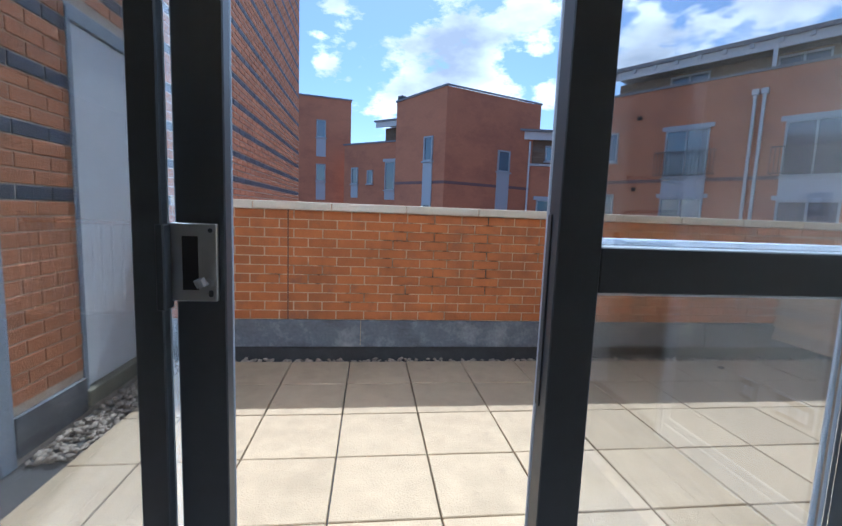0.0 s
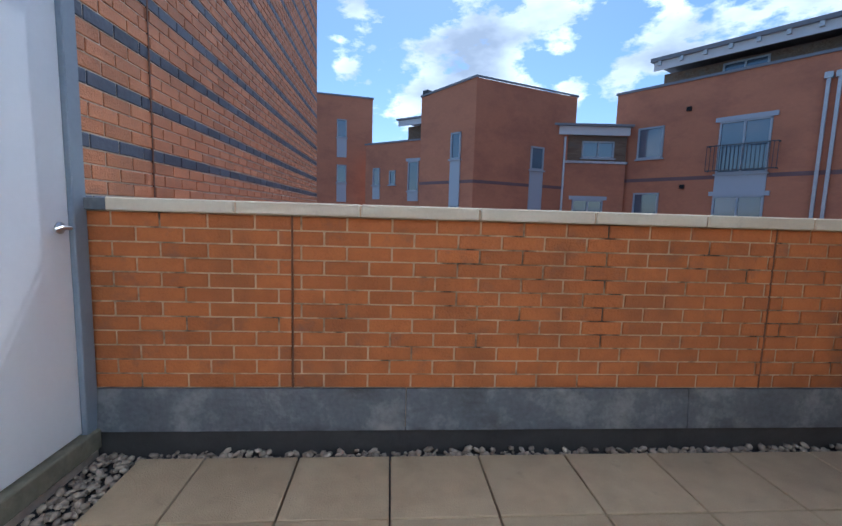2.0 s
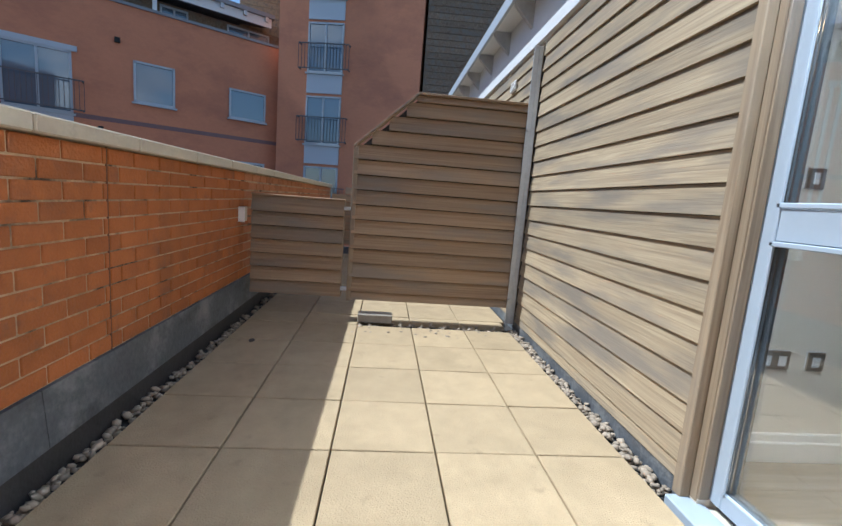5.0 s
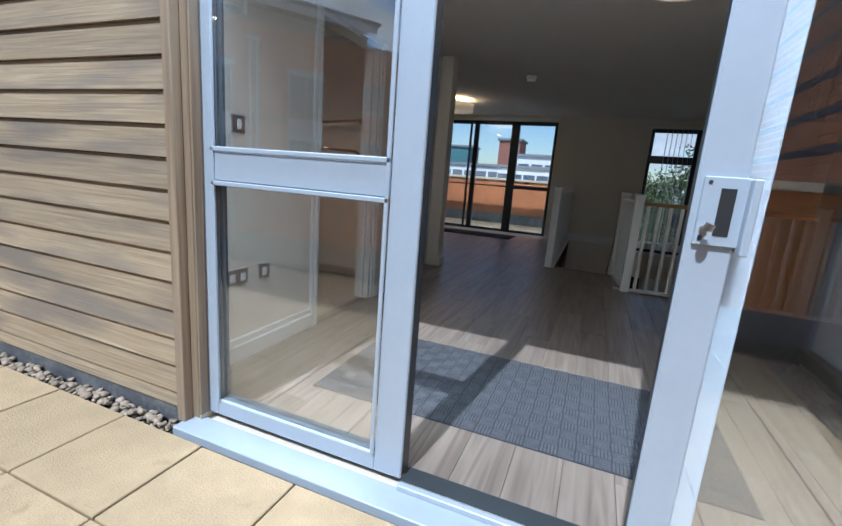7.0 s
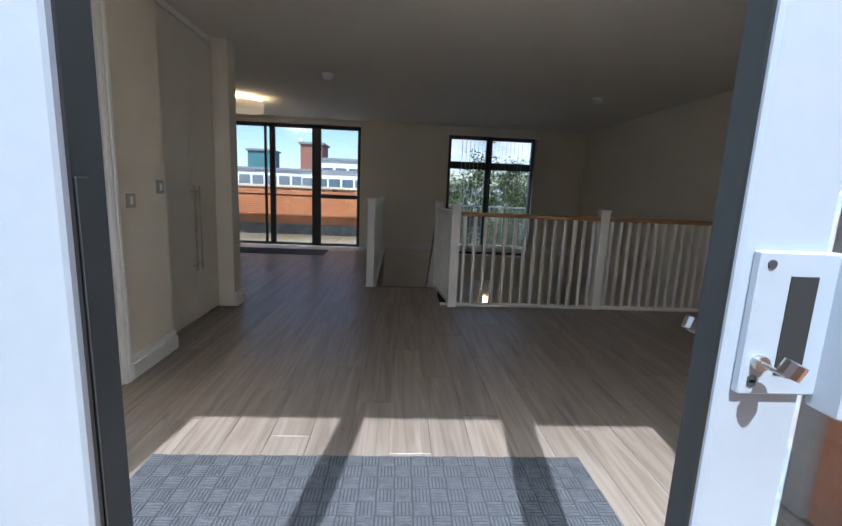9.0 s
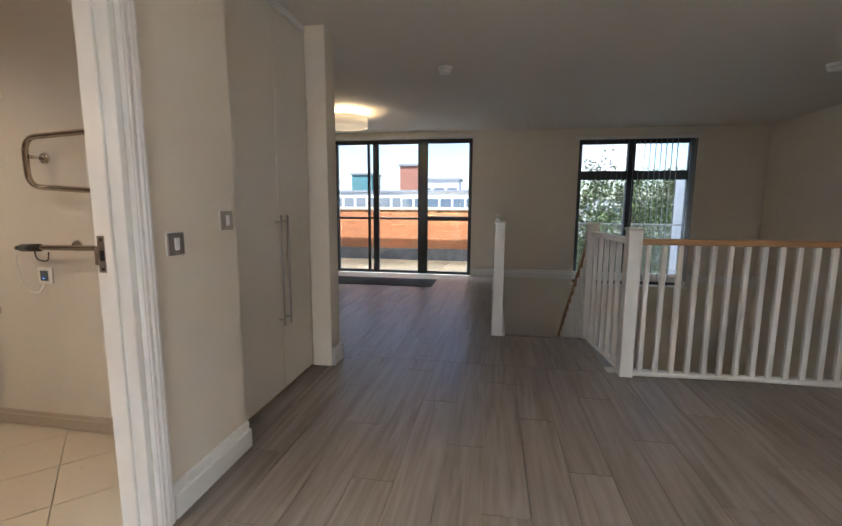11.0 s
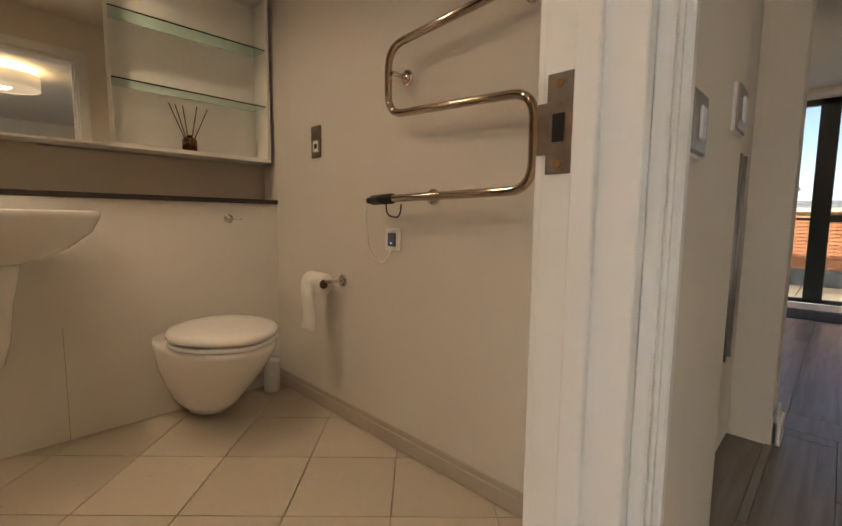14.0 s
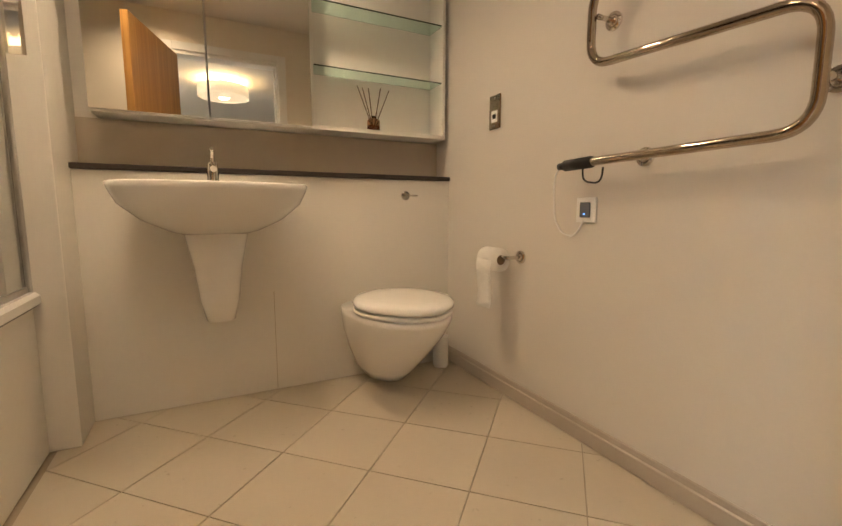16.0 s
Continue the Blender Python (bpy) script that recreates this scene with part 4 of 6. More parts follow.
bn = empty("waste_bin", "small white cylinder behind the toilet on the floor", "bin", at=(3.72, -2.55, FLOOR))
bm = bmesh.new()
lathe(bm, [(0.035, 0.0), (0.04, 0.01), (0.042, 0.16), (0.04, 0.17)], (0, 0, 0), 22)
part("body", bm, WHITEPL, bn, smooth=True)

# basin with half pedestal
bs = empty("basin", "white wall-hung ceramic basin with half pedestal", "basin")
BY = -1.495
def oval(bm, z, hw, dep, n=64, back=3.80):
    vs = []
    for k in range(n):
        a = 2 * math.pi * k / n
        c, s = math.cos(a), math.sin(a)
        x = back - dep * 0.5 + dep * 0.5 * math.copysign(abs(c) ** 0.75, c)
        vs.append(bm.verts.new((x, BY + hw * math.copysign(abs(s) ** 0.8, s), z)))
    return vs
bm = bmesh.new()
loft(bm, [oval(bm, z, hw, d) for z, hw, d in ((0.77, 0.11, 0.20), (0.785, 0.16, 0.25), (0.83, 0.245, 0.34), (0.89, 0.31, 0.40), (0.94, 0.332, 0.425), (0.96, 0.337, 0.43), (0.965, 0.332, 0.425), (0.965, 0.31, 0.40), (0.945, 0.285, 0.37), (0.915, 0.25, 0.33), (0.88, 0.16, 0.24))])
part("bowl", bm, CERAMIC, bs, smooth=True)
bm = bmesh.new()
loft(bm, [oval(bm, z, hw, d) for z, hw, d in ((0.40, 0.03, 0.08), (0.41, 0.055, 0.12), (0.50, 0.075, 0.16), (0.64, 0.09, 0.20), (0.79, 0.12, 0.22))])
part("pedestal", bm, CERAMIC, bs, smooth=True)
tp = empty("tap", "chrome mixer tap on the basin", "tap", at=(3.72, BY, 0.962))
bm = bmesh.new()
lathe(bm, [(0.028, 0), (0.026, 0.012), (0.022, 0.02), (0.021, 0.085), (0.018, 0.095)], (0, 0, 0), 20)
part("body", bm, CHROME, tp, smooth=True)
tube("spout", [(0, 0, 0.06), (-0.06, 0, 0.075), (-0.12, 0, 0.06)], 0.012, CHROME, tp, "", 0.03)
tube("lever", [(0, 0, 0.095), (0.005, 0, 0.12), (-0.035, 0, 0.145)], 0.008, CHROME, tp)

# mirror cabinet with open shelves
mc = empty("mirror_cabinet", "white wall cabinet with mirrored doors and open glass shelves", "mirror cabinet")
XC = 3.80
Z0, Z1 = 1.256, 2.05
bx("carcass_top", (XC, -2.615, Z1), (3.95, -1.095, Z1 + 0.02), WHITE, mc, 0.002)
bx("carcass_bottom", (XC, -2.615, Z0 - 0.02), (3.95, -1.095, Z0), WHITE, mc, 0.002)
for y in (-2.615, -1.93, -1.113):
    bx("carcass_side", (XC, y, Z0), (3.95, y + 0.018, Z1), WHITE, mc, 0.002)
bx("carcass_back", (3.94, -2.60, Z0), (3.949, -1.07, Z1), WHITE, mc, 0)
for y0, y1 in ((-1.912, -1.50), (-1.494, -1.095)):
    d = bx("mirror_door", (XC - 0.02, y0, Z0 - 0.015), (XC - 0.002, y1, Z1 + 0.015), WHITE, mc, 0.001)
    bx("mirror_face", (XC - 0.024, y0 + 0.001, Z0 - 0.014), (XC - 0.0205, y1 - 0.001, Z1 + 0.014), MIRROR, d, 0.001)
for z in (1.518, 1.80):
    s = bx("glass_shelf", (XC + 0.006, -2.596, z), (3.94, -1.932, z + 0.006), GREENGLASS, mc, 0.0005)
    bm = bmesh.new()
    rod(bm, (XC + 0.03, -2.597, z - 0.004), (XC + 0.03, -2.585, z - 0.004), 0.003, 8)
    part("shelf_pin", bm, STEEL, s)
mp2 = empty("side_mirror", "narrow mirror strip beside the cabinet", "mirror")
bx("mirror_face", (3.597, -0.985, 1.35), (3.599, -0.90, 2.0), MIRROR, mp2, 0.0005)
rd = empty("reed_diffuser", "small amber reed diffuser bottle with dark reeds", "diffuser", at=(3.87, -2.24, Z0))
AMBER = glassy("amber oil bottle", (0.62, 0.36, 0.2))
bm = bmesh.new()
lathe(bm, [(0.030, 0.0), (0.032, 0.004), (0.032, 0.055), (0.026, 0.064), (0.012, 0.068), (0.012, 0.078)], (0, 0, 0), 22)
part("bottle", bm, AMBER, rd, smooth=True)
bm = bmesh.new()
lathe(bm, [(0.026, 0.004), (0.027, 0.032)], (0, 0, 0), 18)
part("oil", bm, plain("brown oil", (0.20, 0.07, 0.03), 0.2), rd)
for a, b in ((-0.09, 0.02), (-0.035, -0.02), (0.02, 0.02), (0.085, -0.01), (0.05, 0.03)):
    bm = bmesh.new()
    rod(bm, (0, 0, 0.01), (b * 0.6, a, 0.215), 0.0022, 6)
    part("reed", bm, plain("dark reed", (0.12, 0.07, 0.04), 0.8), rd)

# heated towel rail
tr = empty("towel_rail", "bent chrome heated towel rail on bathroom wall", "towel rail")
YT = YB + 0.075
xa, xb = 2.80, 2.215
tube("pipe", [(2.80, YT, 1.02), (xb, YT, 1.028), (xb, YT, 1.285), (xa, YT, 1.315), (xa, YT, 1.545), (xb - 0.01, YT, 1.577)], 0.0135, RAILCHROME, tr, "", 0.075)
for x, z in ((xa - 0.022, 1.455), (2.64, 1.025), (2.21, 1.135), (2.27, 1.574)):
    bm = bmesh.new()
    rod(bm, (x, YB, z), (x, YB + 0.008, z), 0.028, 24)
    rod(bm, (x, YB + 0.008, z), (x, YB + 0.014, z), 0.02, 24, 0.012)
    rod(bm, (x, YB + 0.01, z), (x, YT, z), 0.008, 12)
    part("bracket", bm, CHROME, tr, smooth=True)
bm = bmesh.new()
rod(bm, (2.775, YT, 1.02), (2.885, YT, 1.017), 0.019, 16)
rod(bm, (2.885, YT, 1.017), (2.915, YT, 1.016), 0.012, 12)
part("element_cap", bm, BLACK, tr, "black heating element cap", True)
tube("sensor_wire", [(2.81, YT, 1.005), (2.81, YT, 0.96), (2.735, YT, 0.95), (2.73, YT, 1.0)], 0.003, BLACK, tr, "", 0.03)
tube("power_cable", [(2.915, YT, 1.016), (2.96, YT - 0.02, 0.98), (2.99, YT - 0.06, 0.82), (2.93, YB + 0.012, 0.765), (2.87, YB + 0.01, 0.79), (2.86, YB + 0.01, 0.83)], 0.0035, WHITEPL, tr, "white power cable", 0.05)
sp = empty("fused_spur", "white fused spur plate with dark switch and blue light", "spur", at=(2.85, YB, 0.868))
bx("plate", (-0.043, 0, -0.043), (0.043, 0.010, 0.043), WHITEPL, sp, 0.003)
bx("switch", (-0.022, 0.010, -0.026), (0.022, 0.016, 0.026), plain("slate plastic", (0.10, 0.11, 0.13), 0.4), sp, 0.002)
bx("neon", (-0.003, 0.016, -0.016), (0.003, 0.0175, -0.012), plain("blue neon", (0.1, 0.3, 1.0), 0.3, 0, 3.0), sp, 0)
sv = empty("shaver_socket", "brushed metal shaver socket plate", "shaver socket", at=(3.39, YB, 1.30))
bx("plate", (-0.04, 0, -0.073), (0.04, 0.008, 0.073), RAILCHROME, sv, 0.002)
bx("insert", (-0.022, 0.008, -0.045), (0.022, 0.0095, 0.005), WHITEPL, sv, 0.001)
bx("insert_slot", (-0.012, 0.0095, -0.03), (0.012, 0.010, -0.01), SHADOWGAP, sv, 0)
for z in (-0.06, 0.06):
    bm = bmesh.new()
    rod(bm, (0, 0.008, z), (0, 0.0095, z), 0.004, 10)
    part("screw", bm, STEEL, sv)
rh = empty("toilet_roll_holder", "round chrome toilet roll holder", "roll holder", at=(3.19, YB, 0.67))
bm = bmesh.new()
rod(bm, (0, 0, 0), (0, 0.008, 0), 0.027, 24)
rod(bm, (0, 0.008, 0), (0, 0.016, 0), 0.02, 20, 0.012)
part("rose", bm, CHROME, rh, smooth=True)
tube("arm", [(0, 0.01, 0), (0, 0.075, 0), (0.15, 0.08, 0)], 0.008, CHROME, rh, "", 0.02)
ro = empty("toilet_roll", "white toilet paper roll with a hanging loose end", "toilet roll", at=(3.19, YB, 0.67))
bm = bmesh.new()
rod(bm, (0.035, 0.08, -0.012), (0.14, 0.08, -0.012), 0.050, 32)
part("paper", bm, PAPER, ro, smooth=True)
bm = bmesh.new()
rod(bm, (0.034, 0.08, -0.012), (0.0345, 0.08, -0.012), 0.021, 20)
part("core", bm, plain("cardboard core", (0.12, 0.08, 0.05), 0.9), ro)
bm = bmesh.new()
prof = [(0.131, -0.01), (0.134, -0.05), (0.130, -0.10), (0.122, -0.15), (0.126, -0.19), (0.135, -0.215)]
rows = [[bm.verts.new((x, y, z)) for x in (0.036, 0.07, 0.105, 0.139)] for y, z in prof]
for p, q in zip(rows, rows[1:]):
    for k in range(3):
        bm.faces.new((p[k], p[k + 1], q[k + 1], q[k]))
s = part("loose_end", bm, PAPER, ro, smooth=True)
md = s.modifiers.new("thick", "SOLIDIFY")
md.thickness = 0.0015
# bath and its screen
bt = empty("bathtub", "white bath with glossy side panel", "bathtub")
bx("side_panel", (2.0, -0.93, FLOOR), (3.60, -0.90, 0.55), BATHPANEL, bt, 0.004)
bm = bmesh.new()
box_bm(bm, (2.0, -0.955, 0.55), (3.60, -0.86, 0.60), 0.012)
box_bm(bm, (2.0, -0.30, 0.55), (3.60, YD - 0.01, 0.60), 0.012)
box_bm(bm, (2.0, -0.86, 0.55), (2.1, -0.30, 0.60), 0.012)
box_bm(bm, (3.52, -0.86, 0.55), (3.60, -0.30, 0.60), 0.012)
part("rim", bm, CERAMIC, bt)
bm = bmesh.new()
box_bm(bm, (2.1, -0.86, 0.20), (3.52, -0.30, 0.22), 0.01)
part("tub_floor", bm, CERAMIC, bt)
sc = empty("bath_screen", "glass bath screen in a brushed gold-toned frame", "bath screen")
pane("screen_glass", (2.85, -0.925, 0.62), (3.57, -0.919, 2.0), sc)
bx("screen_frame", (3.572, -0.935, 0.60), (3.598, -0.91, 2.02), STEEL, sc, 0.003)
bx("screen_frame", (2.85, -0.93, 0.60), (3.572, -0.914, 0.62), STEEL, sc, 0.002)
bx("screen_frame", (2.85, -0.93, 2.0), (3.572, -0.914, 2.02), STEEL, sc, 0.002)

# ================= terrace =================
XW, YP = -1.47, 2.345                      # left wall face, parapet face
CZ = 0.0735                                # brick course
# ground far below, one sheet to the horizon
bx("ground", (-900, -900, -6.2), (900, 900, -6.0), GROUND, None, 0)
tagged(bpy.data.objects["ground"], "grey street level ground far below the terrace", "ground", kind="structure")
bx("floor_terrace", (-1.9, -0.09, -0.30), (9.5, 2.7, -0.045), MEMBRANE, None, 0)
tagged(bpy.data.objects["floor_terrace"], "dark membrane bed below paving and pebbles", "floor", kind="structure")
wall("wall_terrace_base", (-1.9, -0.085, -6.0), (9.5, 2.66, -0.31), FARBRICK, (), "x", "brick storeys below the terrace")
# parapet core, flashing, coping
wall("wall_parapet", (-1.9, YP + 0.006, -0.05), (9.5, YP + 0.30, 1.20), MORTAR, (), "x", "orange brick parapet with pale mortar joints")
wall("wall_parapet_outer", (-1.9, YP + 0.304, -0.30), (9.5, YP + 0.325, 1.20), FARBRICK, (), "x", "orange brick outer face of the parapet")
fl1 = tagged(new("trim_flashing"), "grey lead flashing strip below the brickwork", "flashing", kind="structure")
x = XW
while x < 9.4:
    w = 1.55
    bm = bmesh.new()
    vs = [bm.verts.new(p) for p in ((x, YP + 0.012, 0.318), (x + w - 0.004, YP + 0.012, 0.318), (x + w - 0.004, YP - 0.012, 0.318), (x, YP - 0.012, 0.318),
                                    (x, YP - 0.03, 0.10), (x + w - 0.004, YP - 0.03, 0.10), (x + w - 0.004, YP + 0.012, 0.10), (x, YP + 0.012, 0.10))]
    for f in ((0, 3, 2, 1), (3, 4, 5, 2), (4, 7, 6, 5), (0, 7, 4, 3), (1, 2, 5, 6)):
        bm.faces.new([vs[i] for i in f])
    bmesh.ops.recalc_face_normals(bm, faces=bm.faces)
    part("lead_sheet", bm, LEAD, fl1)
    x += w
bx("trim_upstand", (XW, YP - 0.012, -0.045), (9.4, YP + 0.012, 0.10), MEMBRANE, None, 0)
tagged(bpy.data.objects["trim_upstand"], "dark membrane upstand under the flashing", "upstand", kind="structure")
cop = tagged(new("trim_coping"), "cream stone coping slabs on the parapet", "coping", kind="structure")
cx = [-1.36, -0.765, -0.17, 0.42, 1.015, 1.615, 2.21, 2.81, 3.4, 4.0, 4.6, 5.2, 5.8, 6.4, 7.0, 7.6, 8.2, 8.8, 9.4]
for a, b in zip(cx, cx[1:]):
    bm = bmesh.new()
    box_bm(bm, (a + 0.004, YP - 0.045, 1.203), (b - 0.004, YP + 0.34, 1.266), 0.006)
    part("coping_slab", bm, COPING, cop)
    bm = bmesh.new()
    box_bm(bm, (b - 0.004, YP - 0.036, 1.204), (b + 0.004, YP + 0.33, 1.258))
    part("joint", bm, MORTAR, cop)
bx("coping_end", (XW, YP - 0.03, 1.203), (-1.362, YP + 0.34, 1.26), LEAD, cop, 0.003)

# west brick wall: base, tall part, door
wall("wall_tower_core", (-3.2, 0.93, -6.0), (XW - 0.006, 8.70, 7.6), SUNLITMORTAR, [(1.44, 2.335, 0.10, 2.24)], "y", "tall orange brick wall with blue brick bands")
wall("wall_tower_side", (-3.2, -0.09, -6.0), (XW - 0.03, 0.93, 2.9), FARBRICK, (), "y", "brick return beside the glazed door")
bx("trim_corner", (XW - 0.03, 0.86, -0.04), (XW + 0.006, 0.945, 2.6), ALU, None, 0.003)
tagged(bpy.data.objects["trim_corner"], "pale grey metal corner trim on the brick wall", "trim", kind="structure")
bx("trim_flashing_west", (XW - 0.012, 0.945, 0.0), (XW + 0.014, 1.44, 0.20), LEAD, None, 0.003)
tagged(bpy.data.objects["trim_flashing_west"], "grey lead flashing at the wall foot", "flashing", kind="structure")
d4 = tagged(new("door_4"), "closed white flush terrace store door in a grey frame", "door", kind="structure")
FRAMEG = mat("blue grey painted frame", (0.24, 0.28, 0.33), 0.5, vary=0.12, scale=6)
bx("frame_post", (XW - 0.06, 2.25, 0.03), (XW + 0.012, 2.335, 2.22), FRAMEG, d4, 0.004)
bx("frame_post", (XW - 0.06, 1.44, 0.10), (XW + 0.006, 1.475, 2.22), FRAMEG, d4, 0.004)
bx("frame_head", (XW - 0.06, 1.44, 2.16), (XW + 0.008, 2.335, 2.24), FRAMEG, d4, 0.004)
dl = bx("door_leaf", (XW - 0.055, 1.48, 0.13), (XW - 0.01, 2.246, 2.155), DOORWHITE, d4, 0.003)
bm = bmesh.new()
rod(bm, (XW - 0.01, 2.185, 1.12), (XW + 0.0, 2.185, 1.12), 0.026, 24)
h = part("rose", bm, STEEL, dl, "brushed steel lever handle", True)
tube("lever", [(XW, 2.185, 1.12), (XW + 0.045, 2.185, 1.12), (XW + 0.05, 2.12, 1.125), (XW + 0.045, 2.085, 1.115)], 0.009, STEEL, h, "", 0.015)
bx("threshold", (XW - 0.06, 1.44, 0.02), (XW + 0.03, 2.32, 0.12), mat("mossy timber threshold", (0.20, 0.18, 0.12), 0.9, vary=0.3, scale=14, bump=0.5), d4, 0.006)

# cladding wall of the flat
cl = tagged(new("wall_cladding"), "weathered cedar weatherboard cladding on the flat's outer wall", "cladding", kind="structure")


def board(name, p0, p1, h, thick_low, thick_top, axis, out, material, parent, top=None):
    """A lapped board from p0 to p1 along axis; out is the outward sign on the other axis; top cuts the far end lower."""
    bm = bmesh.new()
    pts = []
    for u in (p0, p1):
        for d, z in ((0, 0), (thick_low, 0), (thick_low, 0.004), (thick_top, h), (0, h)):
            q = [0, 0, z]
            q[axis] = u
            q[1 - axis] = out * d
            pts.append(bm.verts.new(q))
    for k in range(5):
        bm.faces.new((pts[k], pts[(k + 1) % 5], pts[5 + (k + 1) % 5], pts[5 + k]))
    bm.faces.new(pts[:5][::-1])
    bm.faces.new(pts[5:])
    bmesh.ops.recalc_face_normals(bm, faces=bm.faces)
    return part(name, bm, material, parent)


# core coloured black so the gaps between boards read as shade
wall("wall_cladding_core", (1.56, -0.21, -0.1), (9.5, -0.088, 2.44), SHADOWGAP, (), "x", "near-black core that paints the shade between the boards")
for x0, x1 in ((1.585, 3.80), (3.86, 9.4)):
    board("board", x0, x1, 0.062, 0.021, 0.012, 0, 1, CLAD, cl).location = (0, -0.087, 0.057)
z = 0.122
while z < 2.40:
    for x0, x1 in ((1.585, 3.80), (3.86, 9.4)):
        o = board("board", x0, x1, 0.1210, 0.021, 0.007, 0, 1, CLAD, cl)
        o.location = (0, -0.087, z)
    z += 0.124
bx("corner_post", (1.54, -0.135, 0.01), (1.585, -0.045, 2.42), CLAD_Z, cl, 0.004)
bx("reveal_board", (1.502, -0.20, 0.02), (1.5395, -0.085, 2.42), CLAD_Z, cl, 0.003)
bx("jamb_lining", (1.490, -0.1295, 0.036), (1.4995, -0.086, 2.42), CLAD_Z, cl, 0.002)
bx("head_board", (-1.2, -0.09, 2.44), (1.60, -0.05, 2.50), CLAD, cl, 0.004)
bx("trim_flashing_north", (1.56, -0.0865, -0.04), (9.4, -0.074, 0.056), LEAD, None, 0.003)
tagged(bpy.data.objects["trim_flashing_north"], "grey flashing below the timber cladding", "flashing", kind="structure")
pst = empty("steel_post", "galvanised steel channel post against the cladding", "post")
bx("channel", (3.80, -0.06, 0.03), (3.86, -0.02, 2.43), GALV, pst, 0.003)
bx("flange", (3.80, -0.02, 0.03), (3.808, 0.02, 2.43), GALV, pst, 0.001)
for zz in (0.25, 1.0, 1.75):
    bm = bmesh.new()
    rod(bm, (3.79, -0.0, zz), (3.78, -0.0, zz), 0.02, 10)
    part("bolt", bm, GALV, pst)
# eaves
ev = tagged(new("trim_eaves"), "white boarded eaves with dark steel brackets", "eaves", kind="structure")
PALE = mat("pale grey painted board", (0.66, 0.67, 0.68), 0.5, vary=0.04)
bx("fascia", (-1.47, -0.09, 2.50), (9.4, -0.05, 2.93), PALE, ev, 0.003)
bx("soffit", (-1.47, -0.09, 2.93), (9.4, 0.13, 2.945), PALE, ev, 0.002)
bx("roof_edge", (-1.47, 0.13, 2.90), (9.4, 0.16, 3.02), ALU, ev, 0.004)
bx("roof_deck", (-3.6, -8.6, 2.95), (9.4, 0.15, 3.05), ROOFGREY, ev, 0)
x = 1.9
while x < 9:
    bm = bmesh.new()
    vs = [bm.verts.new((xx, yy, zz)) for xx in (x, x + 0.05) for yy, zz in ((-0.05, 2.70), (-0.05, 2.925), (0.125, 2.925), (0.125, 2.88))]
    bm.faces.new(vs[:4]), bm.faces.new(vs[4:][::-1])
    for i in range(4):
        bm.faces.new((vs[i], vs[4 + i], vs[4 + (i + 1) % 4], vs[(i + 1) % 4]))
    bmesh.ops.recalc_face_normals(bm, faces=bm.faces)
    part("bracket", bm, GALV, ev)
    x += 0.75
vg = empty("air_vent", "small white louvred wall vent under the eaves", "vent", at=(4.6, -0.06, 2.30))
bx("frame", (-0.08, 0, -0.05), (0.08, 0.015, 0.05), WHITEPL, vg, 0.002)
for k in range(4):
    bx("slat", (-0.07, 0.015, -0.042 + k * 0.023), (0.07, 0.022, -0.032 + k * 0.023), WHITEPL, vg, 0.001)

# timber screen and gate
XS2 = 3.85
sc1 = empty("timber_screen", "tall cedar board screen with a sloping corner", "screen")
GATEW = CLAD_Y
for z0, h in [(0.176, 0.070)] + [(0.251 + k * 0.1265, 0.119) for k in range(13)] + [(1.8955, 0.055)]:
    ze = z0 + h * 0.8
    ye = 1.45 if ze < 1.49 else 1.45 - (ze - 1.49) / (1.95 - 1.49) * 0.50
    o = board("board", -0.02, ye, h, 0.036, 0.006, 1, -1, GATEW, sc1)
    o.location = (XS2, 0, z0)
bx("edge_post", (XS2 - 0.03, 1.425, 0.16), (XS2 + 0.05, 1.465, 1.49), CLAD_Z, sc1, 0.003)
bm = bmesh.new()
box_bm(bm, (-0.04, 0, -0.01), (0.05, 0.69, 0.012), 0.002, Matrix.Translation((XS2, 1.465, 1.487)) @ Matrix.Rotation(radians(180 - 42.5), 4, "X"))
part("capping", bm, CLAD_Y, sc1)
bx("capping", (XS2 - 0.04, -0.02, 1.950), (XS2 + 0.05, 0.955, 1.970), CLAD_Y, sc1, 0.003)
# dark sheet added behind the screen boards to stop light in the gaps
bm = bmesh.new()
prof = [(-0.02, 0.18), (1.43, 0.18), (1.43, 1.47), (0.93, 1.93), (-0.02, 1.93)]
fa = [bm.verts.new((XS2 + 0.001, y, z)) for y, z in prof]
fb2 = [bm.verts.new((XS2 + 0.016, y, z)) for y, z in prof]
bm.faces.new(fa), bm.faces.new(fb2[::-1])
for k in range(5):
    bm.faces.new((fa[k], fa[(k + 1) % 5], fb2[(k + 1) % 5], fb2[k]))
bmesh.ops.recalc_face_normals(bm, faces=bm.faces)
part("backing", bm, MEMBRANE, sc1)
gt = empty("timber_gate", "low grey-brown cedar board gate beside the parapet", "gate")
for k in range(7):
    o = board("board", 1.52, 2.29, 0.1095 if k < 6 else 0.13, 0.034, 0.006, 1, -1, GATEW, gt)
    o.location = (XS2, 0, 0.193 + k * 0.117)
# the gate gets an added dark sheet too, blocking light between its boards
bx("backing", (XS2 + 0.002, 1.53, 0.20), (XS2 + 0.012, 2.28, 1.015), MEMBRANE, gt, 0)
